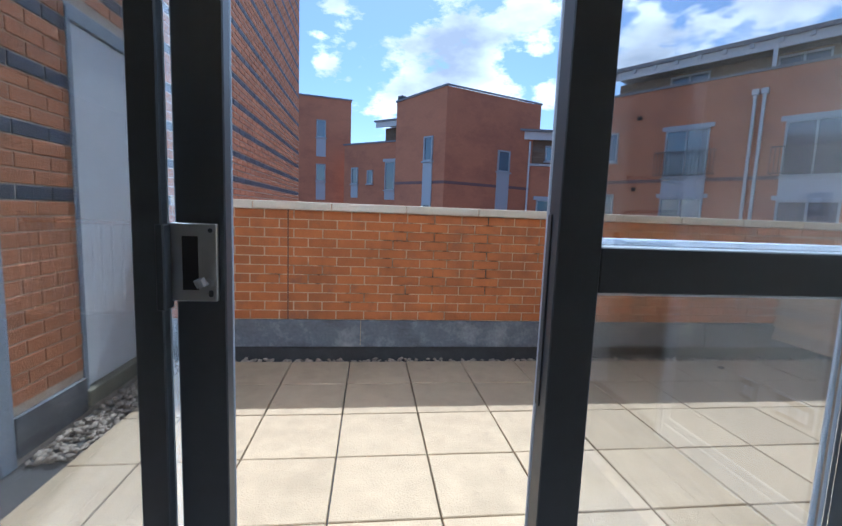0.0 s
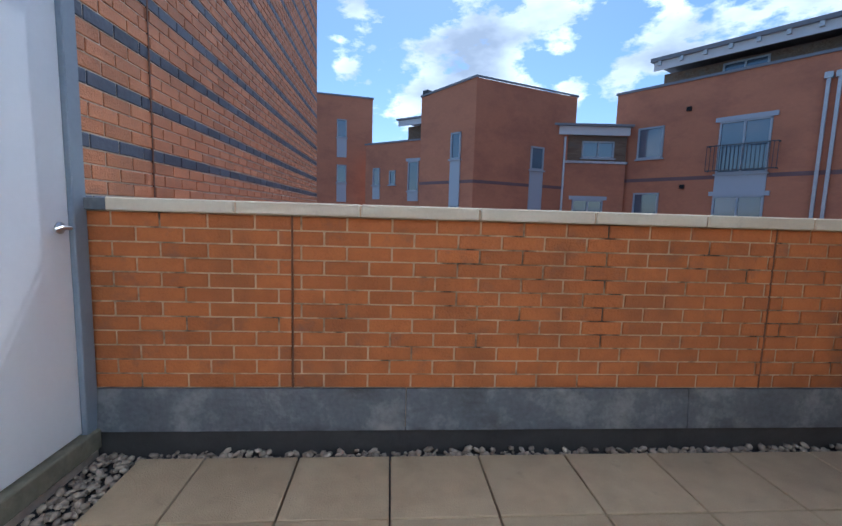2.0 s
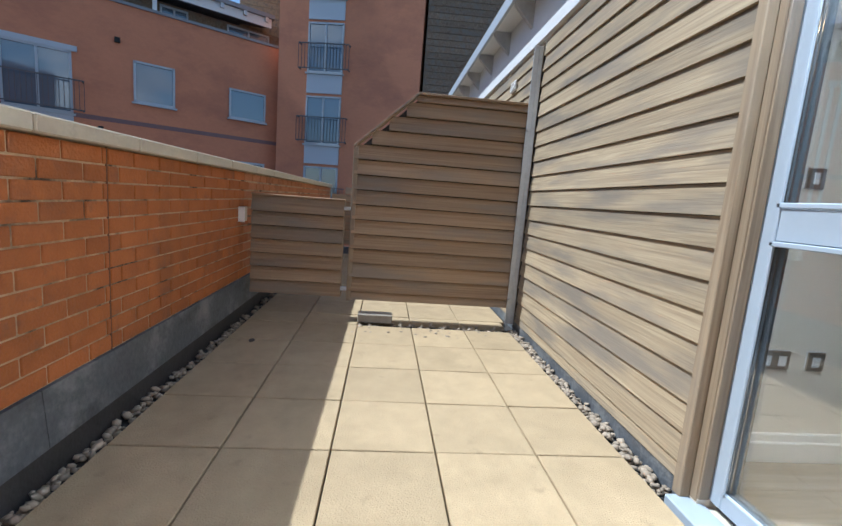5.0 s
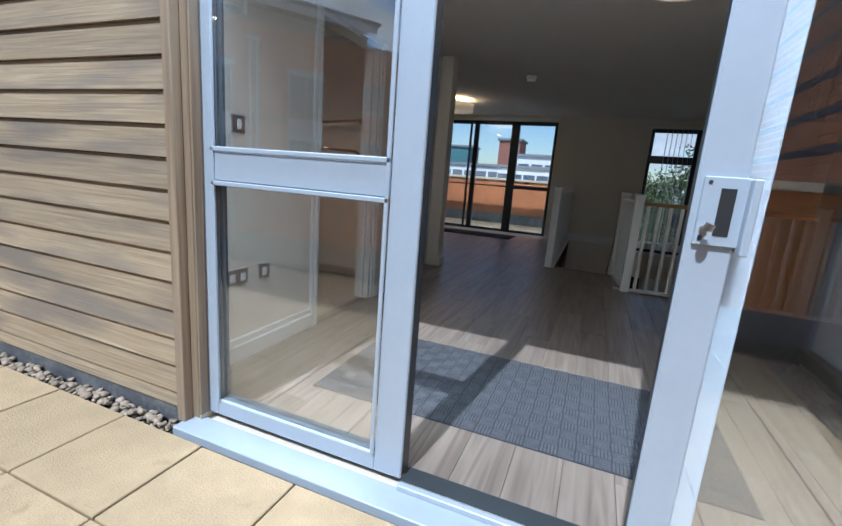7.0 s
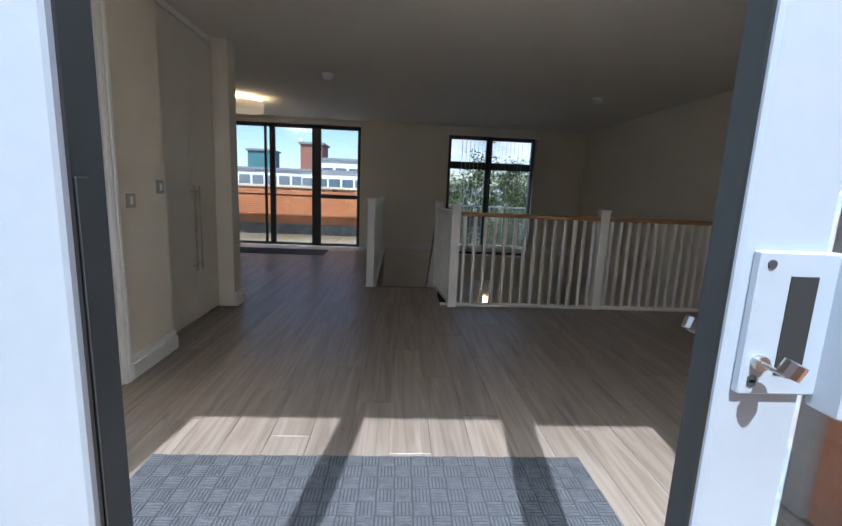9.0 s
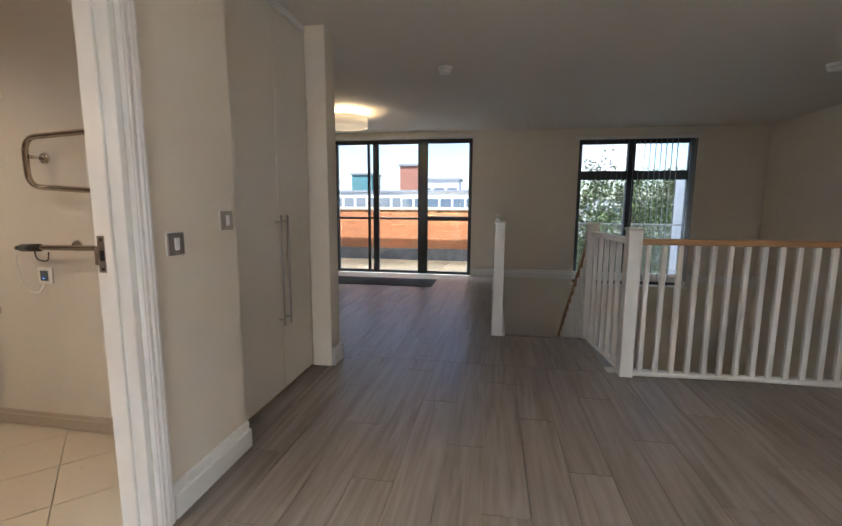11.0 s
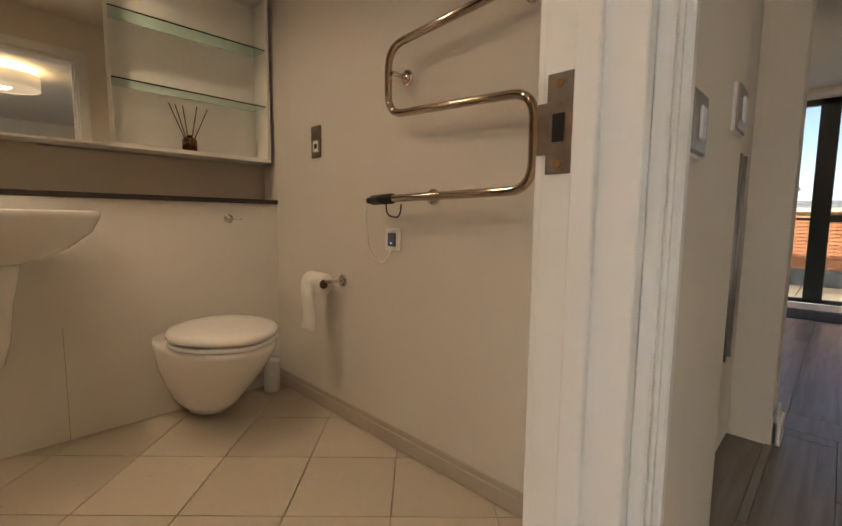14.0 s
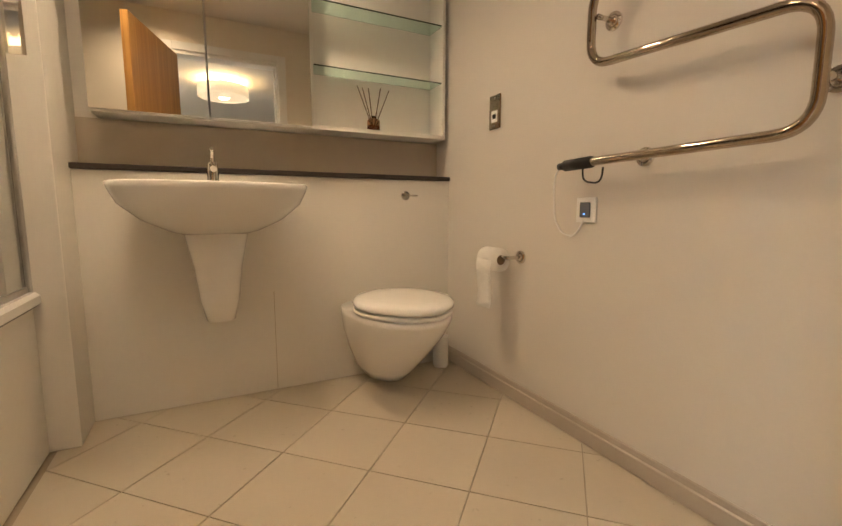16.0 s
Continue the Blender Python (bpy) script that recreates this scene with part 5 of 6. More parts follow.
bx("gate_frame", (XS2 + 0.013, 1.515, 0.19), (XS2 + 0.05, 1.555, 1.025), CLAD_Z, gt, 0.003)
bx("gate_frame", (XS2 + 0.013, 2.25, 0.19), (XS2 + 0.05, 2.29, 1.025), CLAD_Z, gt, 0.003)
bx("gate_top", (XS2 - 0.03, 1.515, 1.0255), (XS2 + 0.05, 2.292, 1.040), CLAD_Y, gt, 0.003)
bx("hinge", (XS2 - 0.03, 1.466, 0.95), (XS2 + 0.0, 1.52, 0.98), GALV, gt, 0.002)
bx("hinge", (XS2 - 0.03, 1.466, 0.25), (XS2 + 0.0, 1.52, 0.28), GALV, gt, 0.002)
lt = empty("gate_latch", "small pale latch keep fixed to the brickwork", "latch", at=(3.72, YP, 0.86))
bx("block", (-0.03, -0.03, -0.06), (0.09, 0.0, 0.06), COPING, lt, 0.004)
bx("keep", (-0.05, -0.05, -0.06), (-0.03, 0.0, 0.06), WHITEPL, lt, 0.002)
bk = empty("paving_block", "loose grey concrete block at the foot of the screen", "block", at=(3.77, 1.20, 0))
bx("block", (-0.06, -0.15, 0.001), (0.06, 0.15, 0.075), mat("grey concrete", (0.33, 0.29, 0.24), 0.9, vary=0.15, scale=12, bump=0.4), bk, 0.006)
lf1 = empty("dead_leaf", "dry dark leaf lying on the paving", "leaf", at=(3.13, 2.06, 0.001))
bm = bmesh.new()
lathe(bm, [(0.026, 0.0), (0.022, 0.008), (0.01, 0.012)], (0, 0, 0), 9, 1.3, 0.8)
part("leaf_blade", bm, BARK, lf1)
# second screen beyond and end of neighbour terrace
sc2 = empty("timber_screen", "cedar board screen on the neighbouring terrace", "screen")
for k in range(10):
    o = board("board", -0.02, 2.2 - max(0, k - 6) * 0.25, 0.13, 0.028, 0.012, 1, -1, GATEW, sc2)
    o.location = (8.6, 0, 0.115 + k * 0.139)

# ================= buildings to the north =================
def facade_frame(p, q):
    """A matrix whose x runs from p to q along the ground and whose -y looks back towards the terrace."""
    d = Vector((q[0] - p[0], q[1] - p[1], 0)).normalized()
    m = Matrix(((d.x, -d.y, 0, p[0]), (d.y, d.x, 0, p[1]), (0, 0, 1, 0), (0, 0, 0, 1)))
    return m, math.dist(p, q)


def lbox(name, m, a, b, material, parent, bev=0.0, label=""):
    bm = bmesh.new()
    box_bm(bm, a, b, bev, m)
    return part(name, bm, material, parent, label)


FRAMEW = plain("grey window frame", (0.42, 0.47, 0.52), 0.5)
PANEL = plain("pale spandrel panel", (0.45, 0.50, 0.56), 0.5)


def far_window(m, x0, x1, z0, z1, parent, mull=0, lintel=False, balcony=False, panel=0.0):
    """A recessed window with frame and pane; mull is the number of inner posts."""
    w = lbox("window", m, (x0, -0.01, z0), (x1, 0.02, z1), FARGLASS, parent)
    t = 0.07
    for a, b in (((x0, -0.06, z0), (x0 + t, 0.03, z1)), ((x1 - t, -0.06, z0), (x1, 0.03, z1)), ((x0, -0.06, z0), (x1, 0.03, z0 + t)), ((x0, -0.06, z1 - t), (x1, 0.03, z1))):
        lbox("frame", m, a, b, FRAMEW, w)
    for k in range(mull):
        xc = x0 + (k + 1) * (x1 - x0) / (mull + 1)
        lbox("frame", m, (xc - t / 2, -0.06, z0), (xc + t / 2, 0.03, z1), FRAMEW, w)
    lbox("sill", m, (x0 - 0.06, -0.12, z0 - 0.06), (x1 + 0.06, 0.02, z0), FRAMEW, w)
    if lintel:
        lbox("lintel", m, (x0 - 0.15, -0.08, z1), (x1 + 0.15, 0.02, z1 + 0.17), PANEL, w)
    if panel:
        lbox("spandrel", m, (x0, -0.05, z0 - panel), (x1, 0.02, z0 - 0.06), PANEL, w)
    if balcony:
        bm = bmesh.new()
        for zz in (z0 + 0.10, z0 + 1.05):
            box_bm(bm, (x0 - 0.3, -0.28, zz), (x1 + 0.3, -0.24, zz + 0.04), 0, m)
            for xx in (x0 - 0.3, x1 + 0.26):
                box_bm(bm, (xx, -0.26, zz), (xx + 0.04, 0.02, zz + 0.04), 0, m)
        nb = int((x1 - x0 + 0.6) / 0.13)
        for k in range(nb + 1):
            xx = x0 - 0.3 + k * (x1 - x0 + 0.6) / nb
            bar = bmesh.new()
            box_bm(bar, (xx - 0.009, -0.27, z0 + 0.1), (xx + 0.009, -0.25, z0 + 1.08), 0, m)
            part("baluster", bar, RAILGREY, w)
        part("balcony_rail", bm, RAILGREY, w)
    return w


def house(label, p, q, depth, top, category="building", material=FARBRICK, low=-6.0):
    e = empty("apartment_building", label, category, at=(0, 0, 0))
    m, L = facade_frame(p, q)
    lbox("wall", m, (0, 0, low), (L, depth, top), material, e)
    lbox("parapet_cap", m, (-0.06, -0.06, top), (L + 0.06, depth + 0.05, top + 0.10), ROOFGREY, e)
    return e, m, L


# long east block, upper storey set back
eb, mE, LE = house("orange brick apartment block with grey windows and balconies", (10.37, 20.12), (20.34, 5.35), 9, 6.95)
lbox("band", mE, (0, -0.012, 2.95), (LE, 0.0, 3.10), FARBAND, eb)
lbox("band", mE, (0, -0.012, 0.1), (LE, 0.0, 0.25), FARBAND, eb)
for zo in (0, -2.85):
    for f0, w, hh, kind, zw in ((0.093, 1.1, 1.36, "w", 5.31), (0.286, 1.65, 2.0, "b", 5.13), (0.515, 1.75, 2.0, "b", 5.04), (0.696, 1.3, 1.42, "w", 5.19), (0.881, 1.45, 1.15, "w", 4.95)):
        x0 = f0 * LE - w / 2
        zt = zw + zo
        if kind == "w":
            far_window(mE, x0, x0 + w, zt - hh, zt, eb, 0, False)
        else:
            far_window(mE, x0, x0 + w, zt - hh, zt, eb, 1, True, True, 0.75)
for xx in (0.407 * LE, 0.423 * LE):
    bm = bmesh.new()
    box_bm(bm, (xx, -0.16, -5), (xx + 0.1, -0.06, 6.2), 0, mE)
    box_bm(bm, (xx - 0.06, -0.2, 6.1), (xx + 0.16, -0.02, 6.3), 0, mE)
    part("downpipe", bm, GALV, eb)
for f0, zz in ((0.17, 5.75), (0.63, 5.65), (0.17, 2.6), (0.60, 2.6)):
    bm = bmesh.new()
    box_bm(bm, (f0 * LE, -0.12, zz), (f0 * LE + 0.16, 0, zz + 0.16), 0, mE)
    part("flue", bm, SHADOWGAP, eb)
TIMBERFAR = wood("far timber cladding", (0.13, 0.085, 0.055), (0.25, 0.18, 0.12), 0, 0.8, 6, 0.1, (0.18, 0.15, 0.12), 0.1)
lbox("setback_wall", mE, (1.2, 1.8, 7.06), (LE, 7, 8.0), TIMBERFAR, eb)
for f0, w in ((0.2, 1.6), (0.42, 1.6), (0.72, 1.0), (0.86, 1.8)):
    far_window(mE @ Matrix.Translation((0, 1.8, 0)), f0 * LE, f0 * LE + w, 7.12, 7.9, eb, 1)
lbox("roof_fascia", mE, (1.1, 0.9, 7.98), (LE - 0.9, 0.98, 8.34), PALE, eb)
lbox("roof", mE, (1.0, 0.75, 8.34), (LE - 0.8, 7.5, 8.50), ROOFGREY, eb)
for k in range(18):
    xx = 1.3 + k * (LE - 2.5) / 17
    lbox("bracket", mE, (xx, 0.78, 8.16), (xx + 0.14, 0.9, 8.34), GALV, eb)
for f0 in (0.42, 0.70):
    lbox("roof_post", mE, (f0 * LE, 0.82, 7.06), (f0 * LE + 0.14, 0.895, 8.1), PALE, eb)
# east stair tower
et, mT, LT = house("tall orange brick stair tower with glazed balconies", (19.2, 5.92), (18.2, 0.10), 6, 15.5)
for zo in (-2.85, 0, 2.85, 5.7):
    far_window(mT, 1.24, 2.72, 3.06 + zo, 5.0 + zo, et, 1, False, True, 0.8)
wt, mW, LW = house("dark timber clad tall block", (18.3, -0.05), (18.0, -7.0), 6, 15.0, material=TIMBERFAR)
for k in range(52):
    lbox("board", mW, (0, -0.02, 2.0 + k * 0.25), (LW, 0.0, 2.22 + k * 0.25), TIMBERFAR, wt)
wb, mB, LB = house("weathered pale timber clad upper block", (21.5, 8.25), (22.5, 4.5), 3, 15.0, material=CLAD)
for k in range(26):
    lbox("board", mB, (0, -0.02, 8.5 + k * 0.25), (LB, 0.0, 8.72 + k * 0.25), CLAD, wb)
# middle block with a corner to the terrace
mb = empty("apartment_building", "plain orange brick corner block with slit windows", "building")
bm = bmesh.new()
foot = [(1.23, 20.0), (3.25, 17.6), (8.35, 19.9), (6.3, 24.5)]
lo = [bm.verts.new((x, y, -6)) for x, y in foot]
tops = (6.40, 6.66, 6.72, 6.60)
hi = [bm.verts.new((x, y, z)) for (x, y), z in zip(foot, tops)]
bm.faces.new(hi)
for k in range(4):
    bm.faces.new((lo[k], lo[(k + 1) % 4], hi[(k + 1) % 4], hi[k]))
bmesh.ops.recalc_face_normals(bm, faces=bm.faces)
part("wall", bm, FARBRICK, mb)
mM1, L1 = facade_frame(foot[0], foot[1])
mM2, L2 = facade_frame(foot[1], foot[2])
for mm, LL in ((mM1, L1), (mM2, L2)):
    lbox("band", mm, (0, -0.012, 2.55), (LL, 0, 2.68), FARBAND, mb)
bm = bmesh.new()
mid = Vector((4.8, 20.5, 0))
rim = [Vector((x, y, z)) for (x, y), z in zip(foot, tops)]
for dz, push in ((0.0, 0.06), (0.09, 0.06), (0.09, -0.3)):
    for v in rim:
        w = (Vector((v.x, v.y, 0)) - mid).normalized() * push
        bm.verts.new((v.x + w.x, v.y + w.y, v.z + dz + 0.002))
bm.verts.ensure_lookup_table()
for r in (0, 4):
    for k in range(4):
        bm.faces.new([bm.verts[i] for i in (r + k, r + (k + 1) % 4, r + 4 + (k + 1) % 4, r + 4 + k)])
part("parapet_cap", bm, ROOFGREY, mb)
far_window(mM1, 0.60 * L1, 0.60 * L1 + 0.55, 3.55, 4.65, mb, 0, False, False, 1.9)
far_window(mM1, 0.60 * L1, 0.60 * L1 + 0.55, 0.6, 1.65, mb)
far_window(mM2, 0.53 * L2, 0.53 * L2 + 0.75, 3.3, 4.3, mb, 0, False, False, 1.8)
far_window(mM2, 0.53 * L2, 0.53 * L2 + 0.75, 0.5, 1.5, mb)
bm = bmesh.new()
box_bm(bm, (0.0, 0.0, 6.46), (0.35, 0.35, 6.72), 0.05, mM1)
part("roof_cowl", bm, DARKALU, mb)
# timber topped link between the blocks
lk, mL, LL = house("low brick link with timber top storey", (7.3, 19.75), (10.6, 19.4), 5, 3.75)
lbox("top_storey", mL, (0, 0.05, 3.85), (LL, 5, 5.0), TIMBERFAR, lk)
lbox("white_ledge", mL, (0, -0.06, 3.75), (LL, 0.06, 3.86), PALE, lk)
lbox("roof_fascia", mL, (0, -0.25, 4.98), (LL, -0.18, 5.35), PALE, lk)
lbox("roof", mL, (-0.1, -0.4, 5.35), (LL + 0.1, 5, 5.45), ROOFGREY, lk)
far_window(mL @ Matrix.Translation((0, 0.05, 0)), 1.3, 2.75, 4.0, 4.75, lk, 1)
far_window(mL, 1.0, 2.4, 0.9, 2.1, lk, 1, True)
bm = bmesh.new()
box_bm(bm, (0.45, -0.15, -5), (0.53, -0.05, 4.9), 0, mL)
part("downpipe", bm, GALV, lk)
# north-west block and lower range
nw, mN, LN = house("orange brick block with a tall window strip", (-6.2, 29.6), (-1.45, 30.6), 8, 8.9)
far_window(mN, 2.45, 3.1, 6.2, 7.4, nw, 0, False, False, 1.3)
far_window(mN, 2.45, 3.1, 3.2, 4.4, nw, 0, False, False, 1.3)
far_window(mN, 2.45, 3.1, 0.2, 1.4, nw)
lr, mR, LR = house("lower orange brick range with small windows", (-1.8, 29.2), (2.6, 25.5), 8, 5.6)
for x0, w, z0, z1, pn in ((0.7, 0.6, 3.0, 4.1, 0.9), (2.1, 0.5, 3.0, 3.9, 0), (3.6, 0.8, 2.6, 4.4, 0.6), (0.7, 0.6, 0.6, 1.5, 0), (2.0, 0.5, 0.6, 1.3, 0), (3.6, 0.8, 0.6, 1.6, 0)):
    far_window(mR, x0, x0 + w, z0, z1, lr, 0, pn == 0.6, False, pn)
lbox("roof_storey", mR, (1.8, 2.2, 5.7), (LR + 1.5, 6, 7.0), TIMBERFAR, lr)
lbox("roof_fascia", mR, (1.5, 1.5, 6.95), (LR + 2, 1.6, 7.3), PALE, lr)
lbox("roof", mR, (1.4, 1.4, 7.3), (LR + 2, 6.5, 7.42), ROOFGREY, lr)

# ================= the far terrace and the city to the south =================
bx("floor_south", (0.6, -10.6, -0.3), (4.6, YF - 0.25, -0.03), MEMBRANE, None, 0)
tagged(bpy.data.objects["floor_south"], "membrane bed of the far terrace", "floor", kind="structure")
pv = tagged(new("pavement_south"), "buff paving slabs of the far terrace", "paving", kind="structure")
for i in range(9):
    for j in range(4):
        bm = bmesh.new()
        box_bm(bm, (0.64 + i * 0.455, YF - 0.32 - (j + 1) * 0.455, -0.03), (0.64 + i * 0.455 + 0.447, YF - 0.32 - j * 0.455 - 0.008, 0.0), 0.004)
        part("slab", bm, SLAB, pv)
wall("wall_parapet_south", (0.6, -10.72, -0.3), (4.6, -10.42, 1.12), MORTAR, (), "x", "orange brick parapet of the far terrace")
bx("trim_flashing_south", (0.6, -10.42, -0.03), (4.6, -10.385, 0.25), LEAD, None, 0.003)
tagged(bpy.data.objects["trim_flashing_south"], "grey flashing at the far parapet foot", "flashing", kind="structure")
bx("trim_coping_south", (0.55, -10.76, 1.12), (4.65, -10.37, 1.18), COPING, None, 0.006)
tagged(bpy.data.objects["trim_coping_south"], "cream coping on the far parapet", "coping", kind="structure")
# timber deck with glass rail and chair
dk = empty("balcony_deck", "timber balcony deck outside the stairwell window", "deck")
for k in range(14):
    bx("deck_board", (-3.4, YF - 0.40 - k * 0.145, -0.22), (0.5, YF - 0.265 - k * 0.145, -0.19), CLAD, dk, 0.003)
gr = empty("glass_balustrade", "clear glass balustrade with steel top rail", "balustrade")
for k in range(4):
    pane("glass_panel", (-3.4 + k * 0.98, -10.42, -0.15), (-3.4 + k * 0.98 + 0.95, -10.41, 0.83), gr)
    bx("post", (-3.42 + k * 0.98, -10.44, -0.19), (-3.385 + k * 0.98, -10.40, 0.84), STEEL, gr, 0.002)
bx("top_rail", (-3.4, -10.44, 0.84), (0.5, -10.39, 0.875), STEEL, gr, 0.004)
gc = empty("garden_chair", "dark wire garden chair on the balcony", "chair", at=(-1.6, -9.4, -0.19))
bm = bmesh.new()
lathe(bm, [(0.02, 0.44), (0.19, 0.445), (0.20, 0.455), (0.19, 0.46)], (0, 0, 0), 20)
part("seat", bm, DARKALU, gc)
for sx in (-0.17, 0.17):
    tube("leg", [(sx, 0.17, 0), (sx * 0.6, -0.1, 0.45), (sx, -0.22, 0.88)], 0.01, DARKALU, gc)
    tube("leg", [(sx, -0.2, 0), (sx * 0.7, 0.1, 0.45)], 0.01, DARKALU, gc)
bm = bmesh.new()
box_bm(bm, (-0.18, -0.225, 0.60), (0.18, -0.205, 0.88), 0.01)
part("backrest", bm, DARKALU, gc)
# side wall of the neighbouring house by the deck
wall("wall_deck_side", (-3.9, -11.5, -6), (-3.45, YF - 0.25, 1.9), RENDERW, (), "y", "pale rendered wall beside the balcony")


def city(label, x0, x1, y, z0, z1, depth, material, cols, rows, wz=1.4, cap=ROOFGREY):
    e = empty("city_building", label, "building", at=(0, 0, 0))
    bm = bmesh.new()
    box_bm(bm, (x0, y - depth, z0), (x1, y, z1))
    part("wall", bm, material, e)
    bm = bmesh.new()
    box_bm(bm, (x0 - 0.3, y - depth, z1), (x1 + 0.3, y + 0.3, z1 + 0.35))
    part("roof", bm, cap, e)
    for i in range(cols):
        for j in range(rows):
            xc = x0 + (i + 0.5) * (x1 - x0) / cols
            zc = z1 - 1.6 - j * 3.0
            bm = bmesh.new()
            box_bm(bm, (xc - 0.8, y - 0.1, zc - wz / 2), (xc + 0.8, y + 0.06, zc + wz / 2))
            w = part("window", bm, FARGLASS, e)
            bm = bmesh.new()
            box_bm(bm, (xc - 0.9, y, zc - wz / 2 - 0.12), (xc + 0.9, y + 0.14, zc - wz / 2))
            part("sill", bm, FRAMEW, w)
    return e


city("distant brown brick tower block", 13.2, 16.8, -74, -6, 7.8, 6, BROWNTOWER, 0, 0)
city("white topped building with a row of dark windows", 1.0, 14.0, -62, -6, 3.0, 10, RENDERW, 7, 1)
city("orange brick lower building with white coping", 0.0, 15.5, -58, -6, 0.3, 3.8, FARBRICK, 6, 1, 1.2, COPING)
city("white penthouse storey on the far building", 6.0, 12.0, -66, 3.0, 4.9, 5, RENDERW, 3, 1, 1.0)
city("white modern apartment block with grey roof", 14.5, 32.0, -66, -6, 3.1, 10, RENDERW, 9, 2, 1.6)
city("building wrapped in teal scaffold netting", 23.5, 27.5, -80, -6, 6.8, 6, TEAL, 0, 0)
city("grey distant flats with flat roofs", -40, -8, -90, -6, 2.2, 12, RENDERW, 12, 2)
city("long pale distant terrace", 34, 80, -85, -6, 3.0, 12, RENDERW, 14, 2)


def tree(c, height, spread, seed):
    rng = random.Random(seed)
    e = empty("tree", "leafy green broad tree beyond the balcony", "tree", "garden trees", at=c)
    bm = bmesh.new()
    rod(bm, (0, 0, 0), (0.1, 0, height * 0.5), 0.28, 10, 0.16)
    for k in range(9):
        a = rng.uniform(0, 6.28)
        z = height * rng.uniform(0.3, 0.55)
        rod(bm, (0.1, 0, z), (0.1 + spread * 0.6 * math.cos(a), spread * 0.6 * math.sin(a), z + height * rng.uniform(0.15, 0.35)), 0.09, 6, 0.02)
    part("trunk", bm, BARK, e)
    verts, faces = [], []
    clumps = []
    for k in range(42):
        a, r = rng.uniform(0, 6.28), spread * math.sqrt(rng.random())
        z = height * (0.45 + 0.55 * rng.random() * (1 - 0.55 * (r / spread) ** 2))
        clumps.append((r * math.cos(a), r * math.sin(a), z, rng.uniform(0.5, 1.0)))
    for x, y, z, s in clumps:
        for k in range(420):
            d = Vector((rng.gauss(0, 0.5), rng.gauss(0, 0.5), rng.gauss(0, 0.4))) * s
            o = Vector((x, y, z)) + d
            u = Vector((rng.uniform(-1, 1), rng.uniform(-1, 1), rng.uniform(-1, 1))).normalized()
            v = u.orthogonal().normalized()
            l = rng.uniform(0.05, 0.10)
            i = len(verts)
            verts += [o - u * l, o + v * l * 0.5, o + u * l, o - v * l * 0.5]
            faces.append((i, i + 1, i + 2, i + 3))
    me = bpy.data.meshes.new("crown")
    me.from_pydata(verts, [], faces)
    me.materials.append(LEAF)
    ob = new("crown", me)
    ob.parent = e


tree((-3.8, -20, -6), 8.6, 2.6, 3)
tree((-6.8, -22, -6), 9.0, 2.8, 5)
tree((-1.2, -24, -6), 7.6, 2.4, 8)
tree((-9.5, -24, -6), 8.4, 2.8, 11)

# ================= laid pieces, last =================
# pebbles
rng = random.Random(4)
strips = [((-1.2, 3.8), (2.262, 2.315), 520), ((-1.44, -1.235), (0.95, 2.31), 560), ((1.60, 3.75), (-0.062, 0.005), 420), ((3.4, 3.78), (0.05, 1.38), 260), ((3.9, 8.5), (2.24, 2.315), 200)]
base = bmesh.new()
bmesh.ops.create_icosphere(base, subdivisions=1, radius=1)
bv = [v.co.copy() for v in base.verts]
bf = [[v.index for v in f.verts] for f in base.faces]
base.free()
verts, faces = [], []
for (x0, x1), (y0, y1), cnt in strips:
    for k in range(cnt):
        r = rng.uniform(0.009, 0.021)
        c = Vector((rng.uniform(x0, x1), rng.uniform(y0, y1), -0.045 + r * 0.5 + rng.uniform(0, 0.034)))
        rot = Euler((rng.uniform(-0.5, 0.5), rng.uniform(-0.5, 0.5), rng.uniform(0, 6))).to_matrix()
        s = Vector((rng.uniform(0.9, 1.6), rng.uniform(0.8, 1.1), rng.uniform(0.5, 0.8))) * r
        i = len(verts)
        verts += [c + rot @ Vector((v.x * s.x, v.y * s.y, v.z * s.z)) for v in bv]
        faces += [[i + a for a in f] for f in bf]
me = bpy.data.meshes.new("pebbles")
me.from_pydata(verts, [], faces)
me.materials.append(GRAVEL)
for p in me.polygons:
    p.use_smooth = True
tagged(new("pebbles", me), "loose brown and grey river pebbles along the paving edge", "pebbles", kind="stuff")

# paving slabs of the near terrace
Q = 0.455
pv = tagged(new("pavement"), "buff textured concrete paving slabs with dark joints", "paving", kind="structure")
shared = {}
xs = [(-1.225, -0.91)] + [(Q * i, Q * (i + 1)) for i in range(-2, 8)]
ys = [(2.25 - Q * (j + 1), 2.25 - Q * j) for j in range(4)] + [(0.018, 2.25 - Q * 4)]
